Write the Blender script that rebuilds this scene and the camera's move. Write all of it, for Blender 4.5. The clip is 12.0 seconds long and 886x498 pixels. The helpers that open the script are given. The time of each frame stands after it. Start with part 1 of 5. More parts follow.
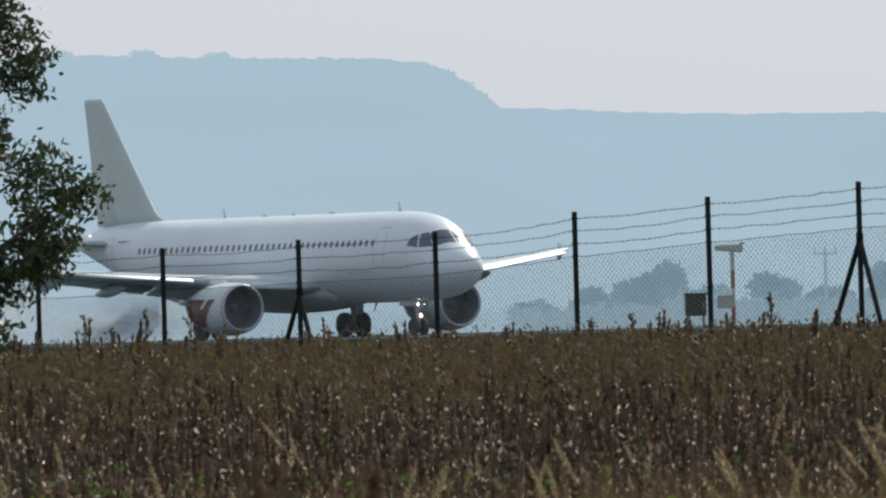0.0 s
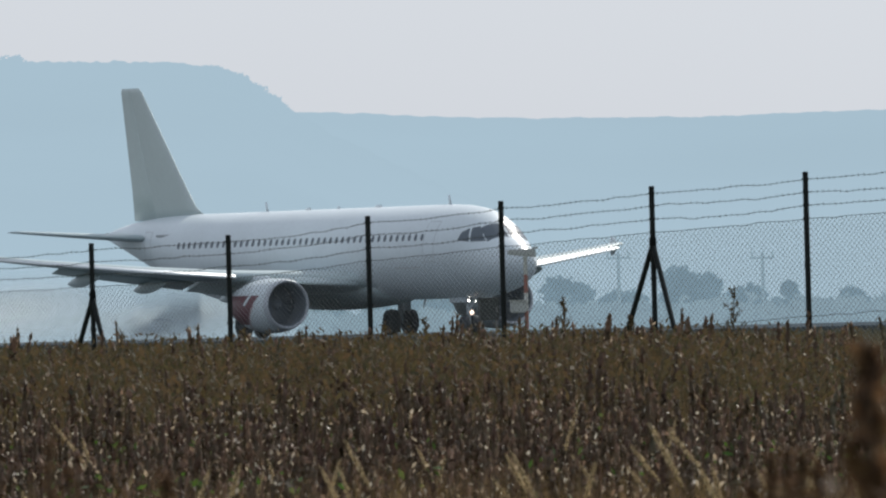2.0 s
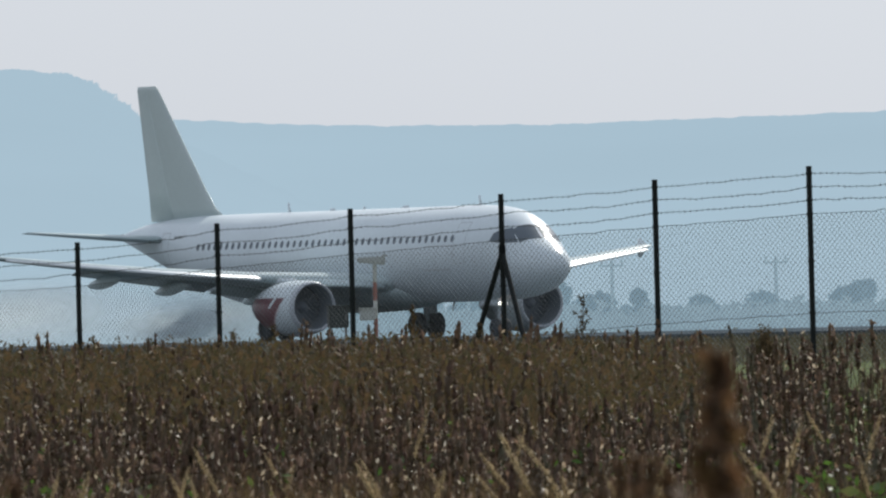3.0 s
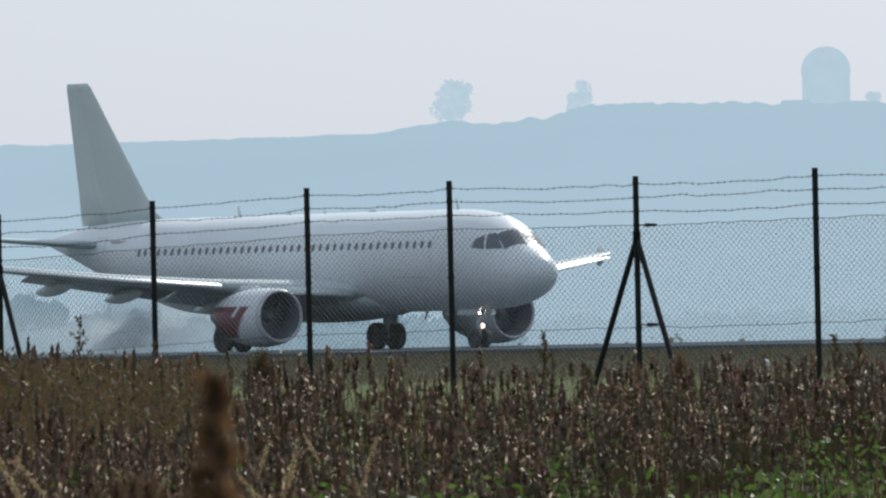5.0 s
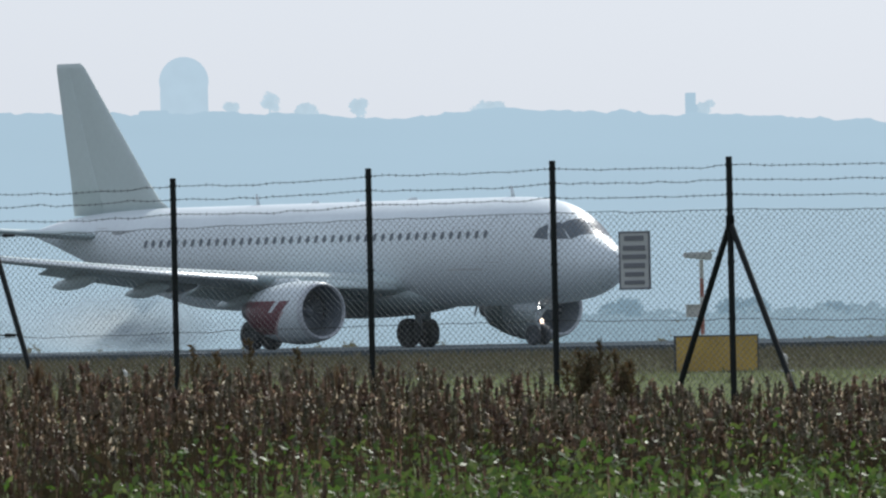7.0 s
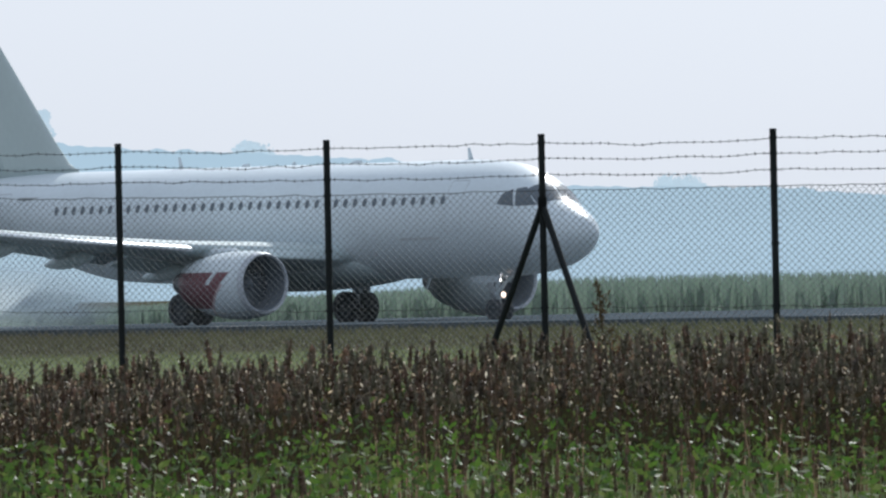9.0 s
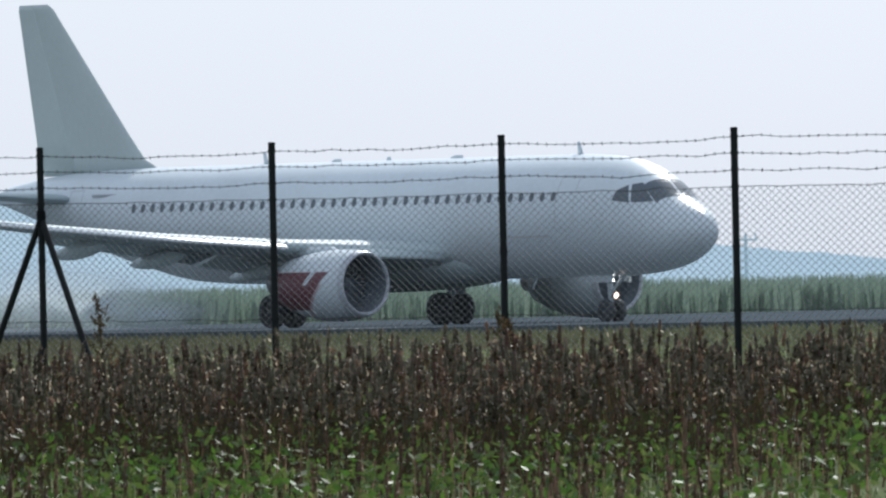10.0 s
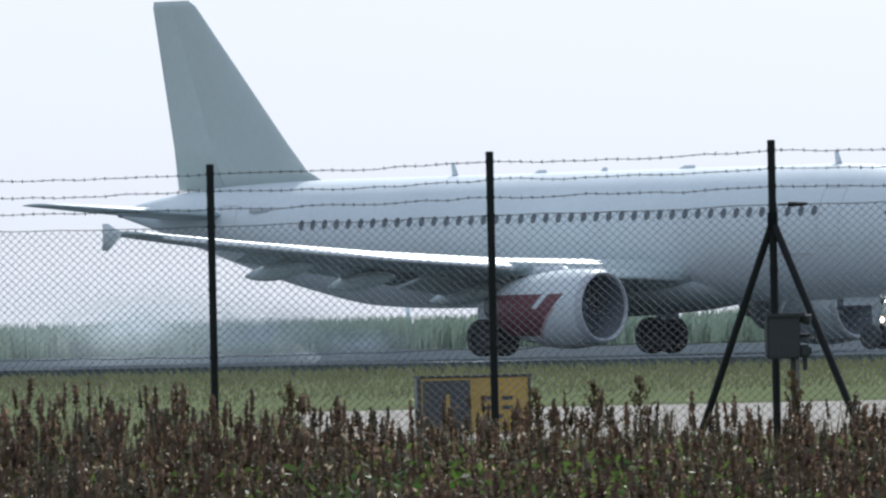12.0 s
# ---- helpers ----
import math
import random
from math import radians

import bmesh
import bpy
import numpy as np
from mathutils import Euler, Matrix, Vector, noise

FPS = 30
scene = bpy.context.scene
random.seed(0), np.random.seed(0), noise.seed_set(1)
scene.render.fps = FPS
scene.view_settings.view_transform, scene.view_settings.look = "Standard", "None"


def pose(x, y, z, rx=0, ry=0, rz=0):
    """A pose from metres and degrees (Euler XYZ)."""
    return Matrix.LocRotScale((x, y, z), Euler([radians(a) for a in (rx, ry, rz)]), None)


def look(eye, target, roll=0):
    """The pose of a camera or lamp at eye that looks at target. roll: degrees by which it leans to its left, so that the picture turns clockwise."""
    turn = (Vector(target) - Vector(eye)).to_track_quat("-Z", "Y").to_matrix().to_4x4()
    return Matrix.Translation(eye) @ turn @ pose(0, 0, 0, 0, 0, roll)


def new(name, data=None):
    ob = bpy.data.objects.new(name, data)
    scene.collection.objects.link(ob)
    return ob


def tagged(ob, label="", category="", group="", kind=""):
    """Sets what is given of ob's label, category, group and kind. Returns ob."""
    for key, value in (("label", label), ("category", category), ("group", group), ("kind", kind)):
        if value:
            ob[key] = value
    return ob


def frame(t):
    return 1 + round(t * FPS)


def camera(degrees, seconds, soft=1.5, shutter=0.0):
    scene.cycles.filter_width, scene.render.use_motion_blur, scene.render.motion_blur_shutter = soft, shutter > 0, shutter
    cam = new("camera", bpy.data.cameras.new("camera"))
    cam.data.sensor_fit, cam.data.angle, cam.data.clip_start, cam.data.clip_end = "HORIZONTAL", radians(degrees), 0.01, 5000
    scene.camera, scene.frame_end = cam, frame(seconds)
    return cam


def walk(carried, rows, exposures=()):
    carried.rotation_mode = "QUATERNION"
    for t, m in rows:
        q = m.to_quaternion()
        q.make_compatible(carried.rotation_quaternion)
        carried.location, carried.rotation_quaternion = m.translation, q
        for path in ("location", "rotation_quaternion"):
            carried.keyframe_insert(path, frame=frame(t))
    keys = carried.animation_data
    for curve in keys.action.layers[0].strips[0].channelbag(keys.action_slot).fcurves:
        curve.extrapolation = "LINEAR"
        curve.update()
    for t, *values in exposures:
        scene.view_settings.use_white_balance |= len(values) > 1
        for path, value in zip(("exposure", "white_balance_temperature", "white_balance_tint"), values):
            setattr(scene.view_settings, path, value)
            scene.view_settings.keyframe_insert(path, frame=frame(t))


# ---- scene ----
# A telephoto pan from one spot behind a weedy field: an airliner begins its take-off roll behind an airfield fence.
# The fields lie at z = 0, the runway a little higher; the eye stands at the origin, 1.39 m up.
EYE = Vector((0.0, 0.0, 1.39))

# ---- camera ----
cam = camera(3.623, 12.0, soft=2.3)
cam.data.dof.use_dof = True
cam.data.dof.focus_distance = 420.0
cam.data.dof.aperture_fstop = 60.0
# seconds, heading to the right of +y, pitch, lean
PAN = [
    (0.0, 2.849, 0.250, 1.65),
    (0.5, 2.899, 0.309, 1.62),
    (1.0, 3.118, 0.247, 1.60),
    (1.5, 3.383, 0.226, 1.57),
    (2.0, 3.695, 0.243, 1.55),
    (2.5, 3.969, 0.232, 1.52),
    (3.0, 4.312, 0.258, 1.50),
    (3.2, 4.418, 0.262, 1.48),
    (3.6, 4.788, 0.271, 1.43),
    (4.0, 5.184, 0.279, 1.38),
    (4.4, 5.612, 0.287, 1.32),
    (4.8, 6.073, 0.296, 1.27),
    (5.0, 6.369, 0.296, 1.25),
    (5.5, 7.043, 0.268, 1.25),
    (6.0, 7.501, 0.270, 1.25),
    (6.5, 8.243, 0.302, 1.25),
    (7.0, 8.995, 0.282, 1.25),
    (7.2, 9.221, 0.272, 1.25),
    (7.6, 10.055, 0.247, 1.24),
    (8.0, 10.936, 0.221, 1.22),
    (8.4, 11.867, 0.196, 1.21),
    (8.8, 12.849, 0.170, 1.20),
    (9.0, 13.131, 0.163, 1.20),
    (9.5, 13.886, 0.181, 1.21),
    (10.0, 15.182, 0.176, 1.22),
    (10.5, 16.925, 0.185, 1.23),
    (11.0, 17.827, 0.185, 1.23),
    (11.5, 19.165, 0.263, 1.24),
    (12.0, 20.519, 0.307, 1.25),
]
walk(cam, [(t, pose(0, 0, EYE.z, 90 + p, 0, -y) @ pose(0, 0, 0, 0, 0, -r)) for t, y, p, r in PAN],
     exposures=[(0.0, -0.05, 6380, 9), (3.0, -0.02, 6350, 9), (5.0, 0.03, 6280, 9), (7.0, 0.07, 6220, 9), (9.0, 0.11, 6080, 9), (12.0, 0.20, 5980, 10)])

# ---- sky and sun ----
SUN_AZ, SUN_EL = 32.0, 38.0
world = bpy.data.worlds.new("sky")
scene.world = world
world.use_nodes = True
wn = world.node_tree
sky = wn.nodes.new("ShaderNodeTexSky")
sky.sky_type = "NISHITA"
sky.sun_disc = False
sky.sun_elevation = radians(SUN_EL)
sky.sun_rotation = radians(SUN_AZ)
sky.air_density, sky.dust_density, sky.ozone_density = 1.0, 1.5, 2.5
# thin bright haze veils the whole sky evenly
pale, dim, veil = wn.nodes.new("ShaderNodeHueSaturation"), wn.nodes.new("ShaderNodeVectorMath"), wn.nodes.new("ShaderNodeMix")
pale.inputs["Saturation"].default_value = 0.35
dim.operation, veil.data_type = "SCALE", "RGBA"
dim.inputs["Scale"].default_value = 0.082
veil.inputs["Factor"].default_value = 0.60
wn.links.new(sky.outputs["Color"], pale.inputs["Color"])
wn.links.new(pale.outputs[0], dim.inputs[0])
wn.links.new(dim.outputs[0], veil.inputs["A"])
veil.inputs["B"].default_value = (0.70, 0.76, 0.865, 1)
wn.links.new(veil.outputs["Result"], wn.nodes["Background"].inputs["Color"])
wn.nodes["Background"].inputs["Strength"].default_value = 1.0
sun = new("sun", bpy.data.lights.new("sun", "SUN"))
sun.data.energy, sun.data.angle, sun.data.color = 3.7, radians(2.0), (1.0, 0.95, 0.87)
_d = Vector((math.sin(radians(SUN_AZ)) * math.cos(radians(SUN_EL)), math.cos(radians(SUN_AZ)) * math.cos(radians(SUN_EL)), math.sin(radians(SUN_EL))))
sun.matrix_world = look(_d * 200, (0, 0, 0))

# ---- materials ----
def make(name, base, rough=0.6, metal=0.0, var=0.25, scale=3.0, bump=0.0, fine=40.0, per="", coat=0.0, trans=0.0, coords="Object", spec=0.5):
    """A principled material with two scales of tone variation, optional bump, per-piece variation and translucency."""
    m = bpy.data.materials.new(name)
    m.use_nodes = True
    nt = m.node_tree
    n, l = nt.nodes, nt.links
    b = n["Principled BSDF"]
    b.inputs["Roughness"].default_value, b.inputs["Metallic"].default_value = rough, metal
    b.inputs["Coat Weight"].default_value = coat
    b.inputs["Specular IOR Level"].default_value = spec
    tc = n.new("ShaderNodeTexCoord")
    big, small = n.new("ShaderNodeTexNoise"), n.new("ShaderNodeTexNoise")
    big.inputs["Scale"].default_value, small.inputs["Scale"].default_value = scale, fine
    big.inputs["Detail"].default_value = small.inputs["Detail"].default_value = 4.0
    for q in (big, small):
        l.new(tc.outputs[coords], q.inputs["Vector"])
    mix = n.new("ShaderNodeMath")
    mix.operation = "ADD"
    l.new(big.outputs["Fac"], mix.inputs[0])
    l.new(small.outputs["Fac"], mix.inputs[1])
    ramp = n.new("ShaderNodeMapRange")
    ramp.inputs["From Min"].default_value, ramp.inputs["From Max"].default_value = 0.6, 1.4
    ramp.inputs["To Min"].default_value, ramp.inputs["To Max"].default_value = 1 - var, 1 + var
    l.new(mix.outputs[0], ramp.inputs["Value"])
    colour = None
    if isinstance(base[0], (tuple, list)):
        pick = n.new("ShaderNodeValToRGB")
        while len(pick.color_ramp.elements) < len(base):
            pick.color_ramp.elements.new(0.5)
        for k, c in enumerate(base):
            e = pick.color_ramp.elements[k]
            e.position, e.color = k / (len(base) - 1), (*c, 1)
        if per == "island":
            l.new(n.new("ShaderNodeNewGeometry").outputs["Random Per Island"], pick.inputs["Fac"])
        elif per == "object":
            l.new(n.new("ShaderNodeObjectInfo").outputs["Random"], pick.inputs["Fac"])
        else:
            spread = n.new("ShaderNodeMapRange")
            spread.inputs["From Min"].default_value, spread.inputs["From Max"].default_value = 0.7, 1.3
            l.new(mix.outputs[0], spread.inputs["Value"])
            l.new(spread.outputs[0], pick.inputs["Fac"])
        colour = pick.outputs["Color"]
    vary = n.new("ShaderNodeVectorMath")
    vary.operation = "SCALE"
    if colour:
        l.new(colour, vary.inputs[0])
    else:
        vary.inputs[0].default_value = base
    l.new(ramp.outputs[0], vary.inputs["Scale"])
    l.new(vary.outputs[0], b.inputs["Base Color"])
    if bump:
        bp = n.new("ShaderNodeBump")
        bp.inputs["Strength"].default_value, bp.inputs["Distance"].default_value = bump, 0.02
        l.new(small.outputs["Fac"], bp.inputs["Height"])
        l.new(bp.outputs[0], b.inputs["Normal"])
    if trans:
        tr, mx = n.new("ShaderNodeBsdfTranslucent"), n.new("ShaderNodeMixShader")
        l.new(vary.outputs[0], tr.inputs["Color"])
        mx.inputs["Fac"].default_value = trans
        l.new(b.outputs[0], mx.inputs[1])
        l.new(tr.outputs[0], mx.inputs[2])
        l.new(mx.outputs[0], n["Material Output"].inputs["Surface"])
    return m


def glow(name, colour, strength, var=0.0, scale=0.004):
    """For what gives off light, and for the plain far distance, whose haze is put into the glow."""
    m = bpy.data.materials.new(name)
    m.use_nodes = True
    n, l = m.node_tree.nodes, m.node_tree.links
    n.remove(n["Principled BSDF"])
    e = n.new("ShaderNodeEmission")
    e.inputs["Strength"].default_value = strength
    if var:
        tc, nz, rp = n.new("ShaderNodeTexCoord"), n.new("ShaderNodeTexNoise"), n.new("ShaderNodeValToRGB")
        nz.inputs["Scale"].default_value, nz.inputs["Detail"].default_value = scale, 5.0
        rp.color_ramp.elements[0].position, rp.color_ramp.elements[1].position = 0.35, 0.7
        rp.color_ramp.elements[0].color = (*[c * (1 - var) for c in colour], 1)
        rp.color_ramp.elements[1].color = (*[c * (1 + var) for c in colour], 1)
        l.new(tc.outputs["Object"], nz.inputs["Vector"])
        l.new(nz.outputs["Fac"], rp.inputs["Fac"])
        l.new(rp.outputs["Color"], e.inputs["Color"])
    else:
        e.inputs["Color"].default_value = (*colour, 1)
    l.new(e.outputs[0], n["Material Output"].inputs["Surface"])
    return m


PAINT = make("white_aircraft_paint", (0.655, 0.725, 0.76), 0.31, var=0.07, scale=0.35, fine=6.0, spec=0.5)
FINPAINT = make("off_white_fin_paint", (0.50, 0.575, 0.565), 0.4, var=0.05, scale=0.35, fine=6.0)
WINGGREY = make("wing_grey_paint", (0.45, 0.535, 0.55), 0.42, var=0.10, scale=0.5, fine=8.0)
METAL = make("satin_slat_aluminium", (0.74, 0.78, 0.80), 0.5, metal=0.25, var=0.10, scale=1.5)
DULLMETAL = make("sooty_steel", (0.20, 0.20, 0.21), 0.5, metal=0.5, var=0.2)
# window and tyre darks are lifted to blue-grey: painted-in haze
PANE = make("dark_aircraft_window", (0.11, 0.135, 0.16), 0.25, var=0.1)
RUBBER = make("tyre_rubber", (0.06, 0.068, 0.078), 0.85, var=0.2)
# fan and hub are flat blue-grey: haze in the colour hides their detail
FANGREY = make("fan_titanium", (0.16, 0.185, 0.215), 0.8, var=0.08, spec=0.1)
HUB = make("hazed_wheel_hub", (0.075, 0.085, 0.096), 0.85, var=0.15, spec=0.1)
BARGREY = make("grey_marking_paint", (0.42, 0.45, 0.47), 0.5, var=0.1)
POST = make("dark_green_painted_steel", (0.009, 0.012, 0.013), 0.6, var=0.35, scale=4.0, fine=60.0, spec=0.2)
WIRE = make("galvanised_wire", (0.15, 0.162, 0.17), 0.6, metal=0.0, var=0.3, scale=2.0)
BARB = make("weathered_barbed_wire", (0.07, 0.075, 0.08), 0.6, metal=0.4, var=0.4, scale=3.0)
BOXGREY = make("grey_cabinet_paint", (0.045, 0.05, 0.052), 0.6, var=0.15, scale=4.0, spec=0.2)
PALE = make("pale_grey_cabinet_paint", (0.42, 0.44, 0.45), 0.5, var=0.12, scale=4.0)
POLERED = make("red_pole_paint", (0.28, 0.11, 0.09), 0.5, var=0.15)
POLEWHITE = make("white_pole_paint", (0.48, 0.49, 0.48), 0.5, var=0.1)
YELLOW = make("yellow_sign_sheet", (0.40, 0.265, 0.05), 0.5, var=0.22, scale=2.0)
BLACK = make("black_sign_sheet", (0.035, 0.04, 0.045), 0.4, var=0.3, scale=3.0)
SIGNWHITE = make("off_white_notice_board", (0.42, 0.44, 0.46), 0.45, var=0.08)
SIGNINK = make("dull_blue_grey_print", (0.14, 0.15, 0.18), 0.5, var=0.1)
GRASS = make("mown_grass", ((0.104, 0.131, 0.065), (0.131, 0.149, 0.079), (0.104, 0.140, 0.063)), 0.9, var=0.2, scale=0.06, fine=1.7, bump=0.2, spec=0.0)
VERGE = make("rank_verge_grass", ((0.132, 0.150, 0.077), (0.163, 0.172, 0.095), (0.141, 0.167, 0.079)), 0.8, var=0.2, scale=0.05, fine=1.0, per="island", trans=0.4, spec=0.0)
ASPHALT = make("runway_asphalt", (0.078, 0.096, 0.11), 0.95, var=0.2, scale=0.2, fine=4.0, bump=0.1, spec=0.0)
CONCRETE = make("pale_concrete_slabs", (0.238, 0.224, 0.198), 0.85, var=0.14, scale=0.2, fine=5.0, bump=0.1, spec=0.1)
MARKING = make("white_runway_paint", (0.75, 0.75, 0.73), 0.6, var=0.12)
DOCK = make("rust_brown_dock_seed", ((0.088, 0.055, 0.039), (0.176, 0.102, 0.072), (0.128, 0.097, 0.062), (0.246, 0.154, 0.106), (0.141, 0.114, 0.072)), 0.55, var=0.4, scale=2.2, fine=9.0, trans=0.42, spec=0.3)
STEM = make("brown_weed_stem", ((0.035, 0.024, 0.017), (0.059, 0.042, 0.027), (0.038, 0.036, 0.020)), 0.8, var=0.3, scale=0.4, per="island", trans=0.2, spec=0.1)
STRAW = make("dry_grass_blade", ((0.079, 0.056, 0.030), (0.053, 0.045, 0.021), (0.120, 0.086, 0.045), (0.049, 0.041, 0.019)), 0.8, var=0.3, scale=0.4, per="island", trans=0.4)
HEADS = make("tan_grass_seed_head", ((0.58, 0.45, 0.26), (0.46, 0.34, 0.19), (0.66, 0.55, 0.35)), 0.8, var=0.2, scale=20, per="island", trans=0.5)
GREENLEAF = make("green_field_leaf", ((0.052, 0.114, 0.018), (0.083, 0.151, 0.026), (0.037, 0.072, 0.016), (0.114, 0.155, 0.037), (0.041, 0.062, 0.021), (0.155, 0.197, 0.062)), 0.5, var=0.3, scale=0.5, per="island", trans=0.45, spec=0.3)
WEEDGREEN = make("dusky_green_weed", ((0.056, 0.051, 0.024), (0.094, 0.071, 0.032), (0.116, 0.073, 0.037), (0.072, 0.055, 0.025)), 0.8, var=0.4, scale=1.0, per="island", trans=0.35)
TREELEAF = make("tree_leaf", ((0.036, 0.053, 0.019), (0.060, 0.081, 0.029), (0.029, 0.041, 0.017), (0.085, 0.102, 0.043)), 0.5, var=0.25, scale=1.0, per="island", trans=0.28)
BARK = make("grey_brown_bark", (0.07, 0.06, 0.05), 0.9, var=0.3, scale=6.0, bump=0.5)
# maize green is paled and blued: the haze sits in the base colour
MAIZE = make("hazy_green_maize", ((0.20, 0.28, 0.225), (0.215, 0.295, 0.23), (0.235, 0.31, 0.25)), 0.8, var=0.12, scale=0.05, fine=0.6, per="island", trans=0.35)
DOCKLEAF = make("withered_dock_leaf", ((0.039, 0.029, 0.018), (0.055, 0.039, 0.023), (0.033, 0.039, 0.017), (0.065, 0.042, 0.026)), 0.6, var=0.3, scale=1.5, per="island", trans=0.3, spec=0.2)
RUSSET = make("russet_dock_head", ((0.079, 0.040, 0.022), (0.122, 0.065, 0.032), (0.187, 0.112, 0.054)), 0.8, var=0.4, scale=9, per="island", trans=0.45)
DOCKDUSK = make("greying_dock_seed", ((0.095, 0.080, 0.058), (0.161, 0.118, 0.085), (0.123, 0.118, 0.076), (0.227, 0.179, 0.132), (0.095, 0.105, 0.062)), 0.55, var=0.4, scale=2.2, fine=9.0, trans=0.42, spec=0.3)
RUSTGRASS = make("rust_brown_dry_grass", ((0.136, 0.085, 0.051), (0.170, 0.106, 0.064), (0.111, 0.085, 0.047)), 0.9, var=0.2, scale=2.0, per="island", trans=0.4, spec=0.1)
GOLDEN = make("golden_dry_grass", ((0.30, 0.20, 0.085), (0.22, 0.14, 0.06), (0.36, 0.25, 0.12), (0.17, 0.11, 0.05)), 0.8, var=0.25, scale=3.0, per="island", trans=0.4, spec=0.1)
# sun glints on the seed heads, put into the pale colour of small slivers
GLINT = make("pale_glint_sliver", ((0.60, 0.50, 0.36), (0.44, 0.33, 0.22), (0.74, 0.67, 0.54)), 0.4, var=0.2, scale=2.0, per="island", trans=0.5, spec=0.3)
LAMP = glow("lit_landing_lamp", (1.0, 0.93, 0.86), 9.0)
WARMLAMP = glow("warm_taxi_lamp", (1.0, 0.76, 0.60), 2.6)
# hills give no light: their glowing pale blue is painted-in haze
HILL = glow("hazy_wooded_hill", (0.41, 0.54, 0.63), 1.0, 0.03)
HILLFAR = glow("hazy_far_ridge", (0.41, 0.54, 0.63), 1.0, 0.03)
# bush and hedge tones: haze put into the colour as blue-grey emission
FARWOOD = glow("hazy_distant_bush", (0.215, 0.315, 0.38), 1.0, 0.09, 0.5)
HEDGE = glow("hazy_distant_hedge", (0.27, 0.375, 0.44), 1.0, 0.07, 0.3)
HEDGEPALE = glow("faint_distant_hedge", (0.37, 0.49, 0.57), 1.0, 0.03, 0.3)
# dome and ridge trees glow paler than the ridge: haze painted as emission
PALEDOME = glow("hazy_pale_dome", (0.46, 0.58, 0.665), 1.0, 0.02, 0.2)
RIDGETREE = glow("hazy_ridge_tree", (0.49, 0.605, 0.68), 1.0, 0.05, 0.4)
# duct grey is matched to the fan's, the same haze painted in
DUCT = make("dark_inlet_liner", (0.15, 0.175, 0.205), 0.8, var=0.08, spec=0.1)
LIP = make("satin_inlet_lip", (0.46, 0.49, 0.53), 0.45, metal=0.1, var=0.06)


def cowl_paint():
    """White cowl with a faded red flash: its front edge slants back and down, a pale stripe runs along it."""
    m = make("white_cowl_with_red_flash", (0.62, 0.685, 0.715), 0.4, var=0.10, scale=1.0, fine=9.0, spec=0.3)
    n, l = m.node_tree.nodes, m.node_tree.links
    b = n["Principled BSDF"]
    tc, xyz = n.new("ShaderNodeTexCoord"), n.new("ShaderNodeSeparateXYZ")
    l.new(tc.outputs["Object"], xyz.inputs[0])

    def calc(op, p, q):
        k = n.new("ShaderNodeMath")
        k.operation = op
        for i, w in enumerate((p, q)):
            if isinstance(w, (int, float)):
                k.inputs[i].default_value = w
            else:
                l.new(w, k.inputs[i])
        return k.outputs[0]
    # slant: metres aft of the flash's front edge
    slant = calc("SUBTRACT", calc("ADD", calc("MULTIPLY", xyz.outputs["X"], -1.0), calc("MULTIPLY", xyz.outputs["Z"], 0.95)), 1.08)
    red = calc("MULTIPLY", calc("GREATER_THAN", slant, 0.0), calc("LESS_THAN", xyz.outputs["Z"], 0.42))
    red = calc("MULTIPLY", red, calc("GREATER_THAN", xyz.outputs["Z"], -0.86))
    notch = calc("MULTIPLY", calc("GREATER_THAN", slant, 0.62), calc("LESS_THAN", slant, 0.86))
    notch = calc("MULTIPLY", notch, calc("GREATER_THAN", xyz.outputs["Z"], -0.02))
    red = calc("MULTIPLY", red, calc("SUBTRACT", 1.0, notch))
    edge = calc("MULTIPLY", calc("GREATER_THAN", slant, -0.14), calc("LESS_THAN", slant, 0.0))
    edge = calc("MULTIPLY", edge, calc("LESS_THAN", xyz.outputs["Z"], 0.0))
    was = b.inputs["Base Color"].links[0].from_socket
    for fac, col in ((edge, (0.46, 0.36, 0.37, 1)), (red, (0.165, 0.062, 0.075, 1))):
        mx = n.new("ShaderNodeMix")
        mx.data_type = "RGBA"
        l.new(fac, mx.inputs["Factor"])
        l.new(was, mx.inputs["A"])
        mx.inputs["B"].default_value = col
        was = mx.outputs["Result"]
    l.new(was, b.inputs["Base Color"])
    return m


COWL = cowl_paint()


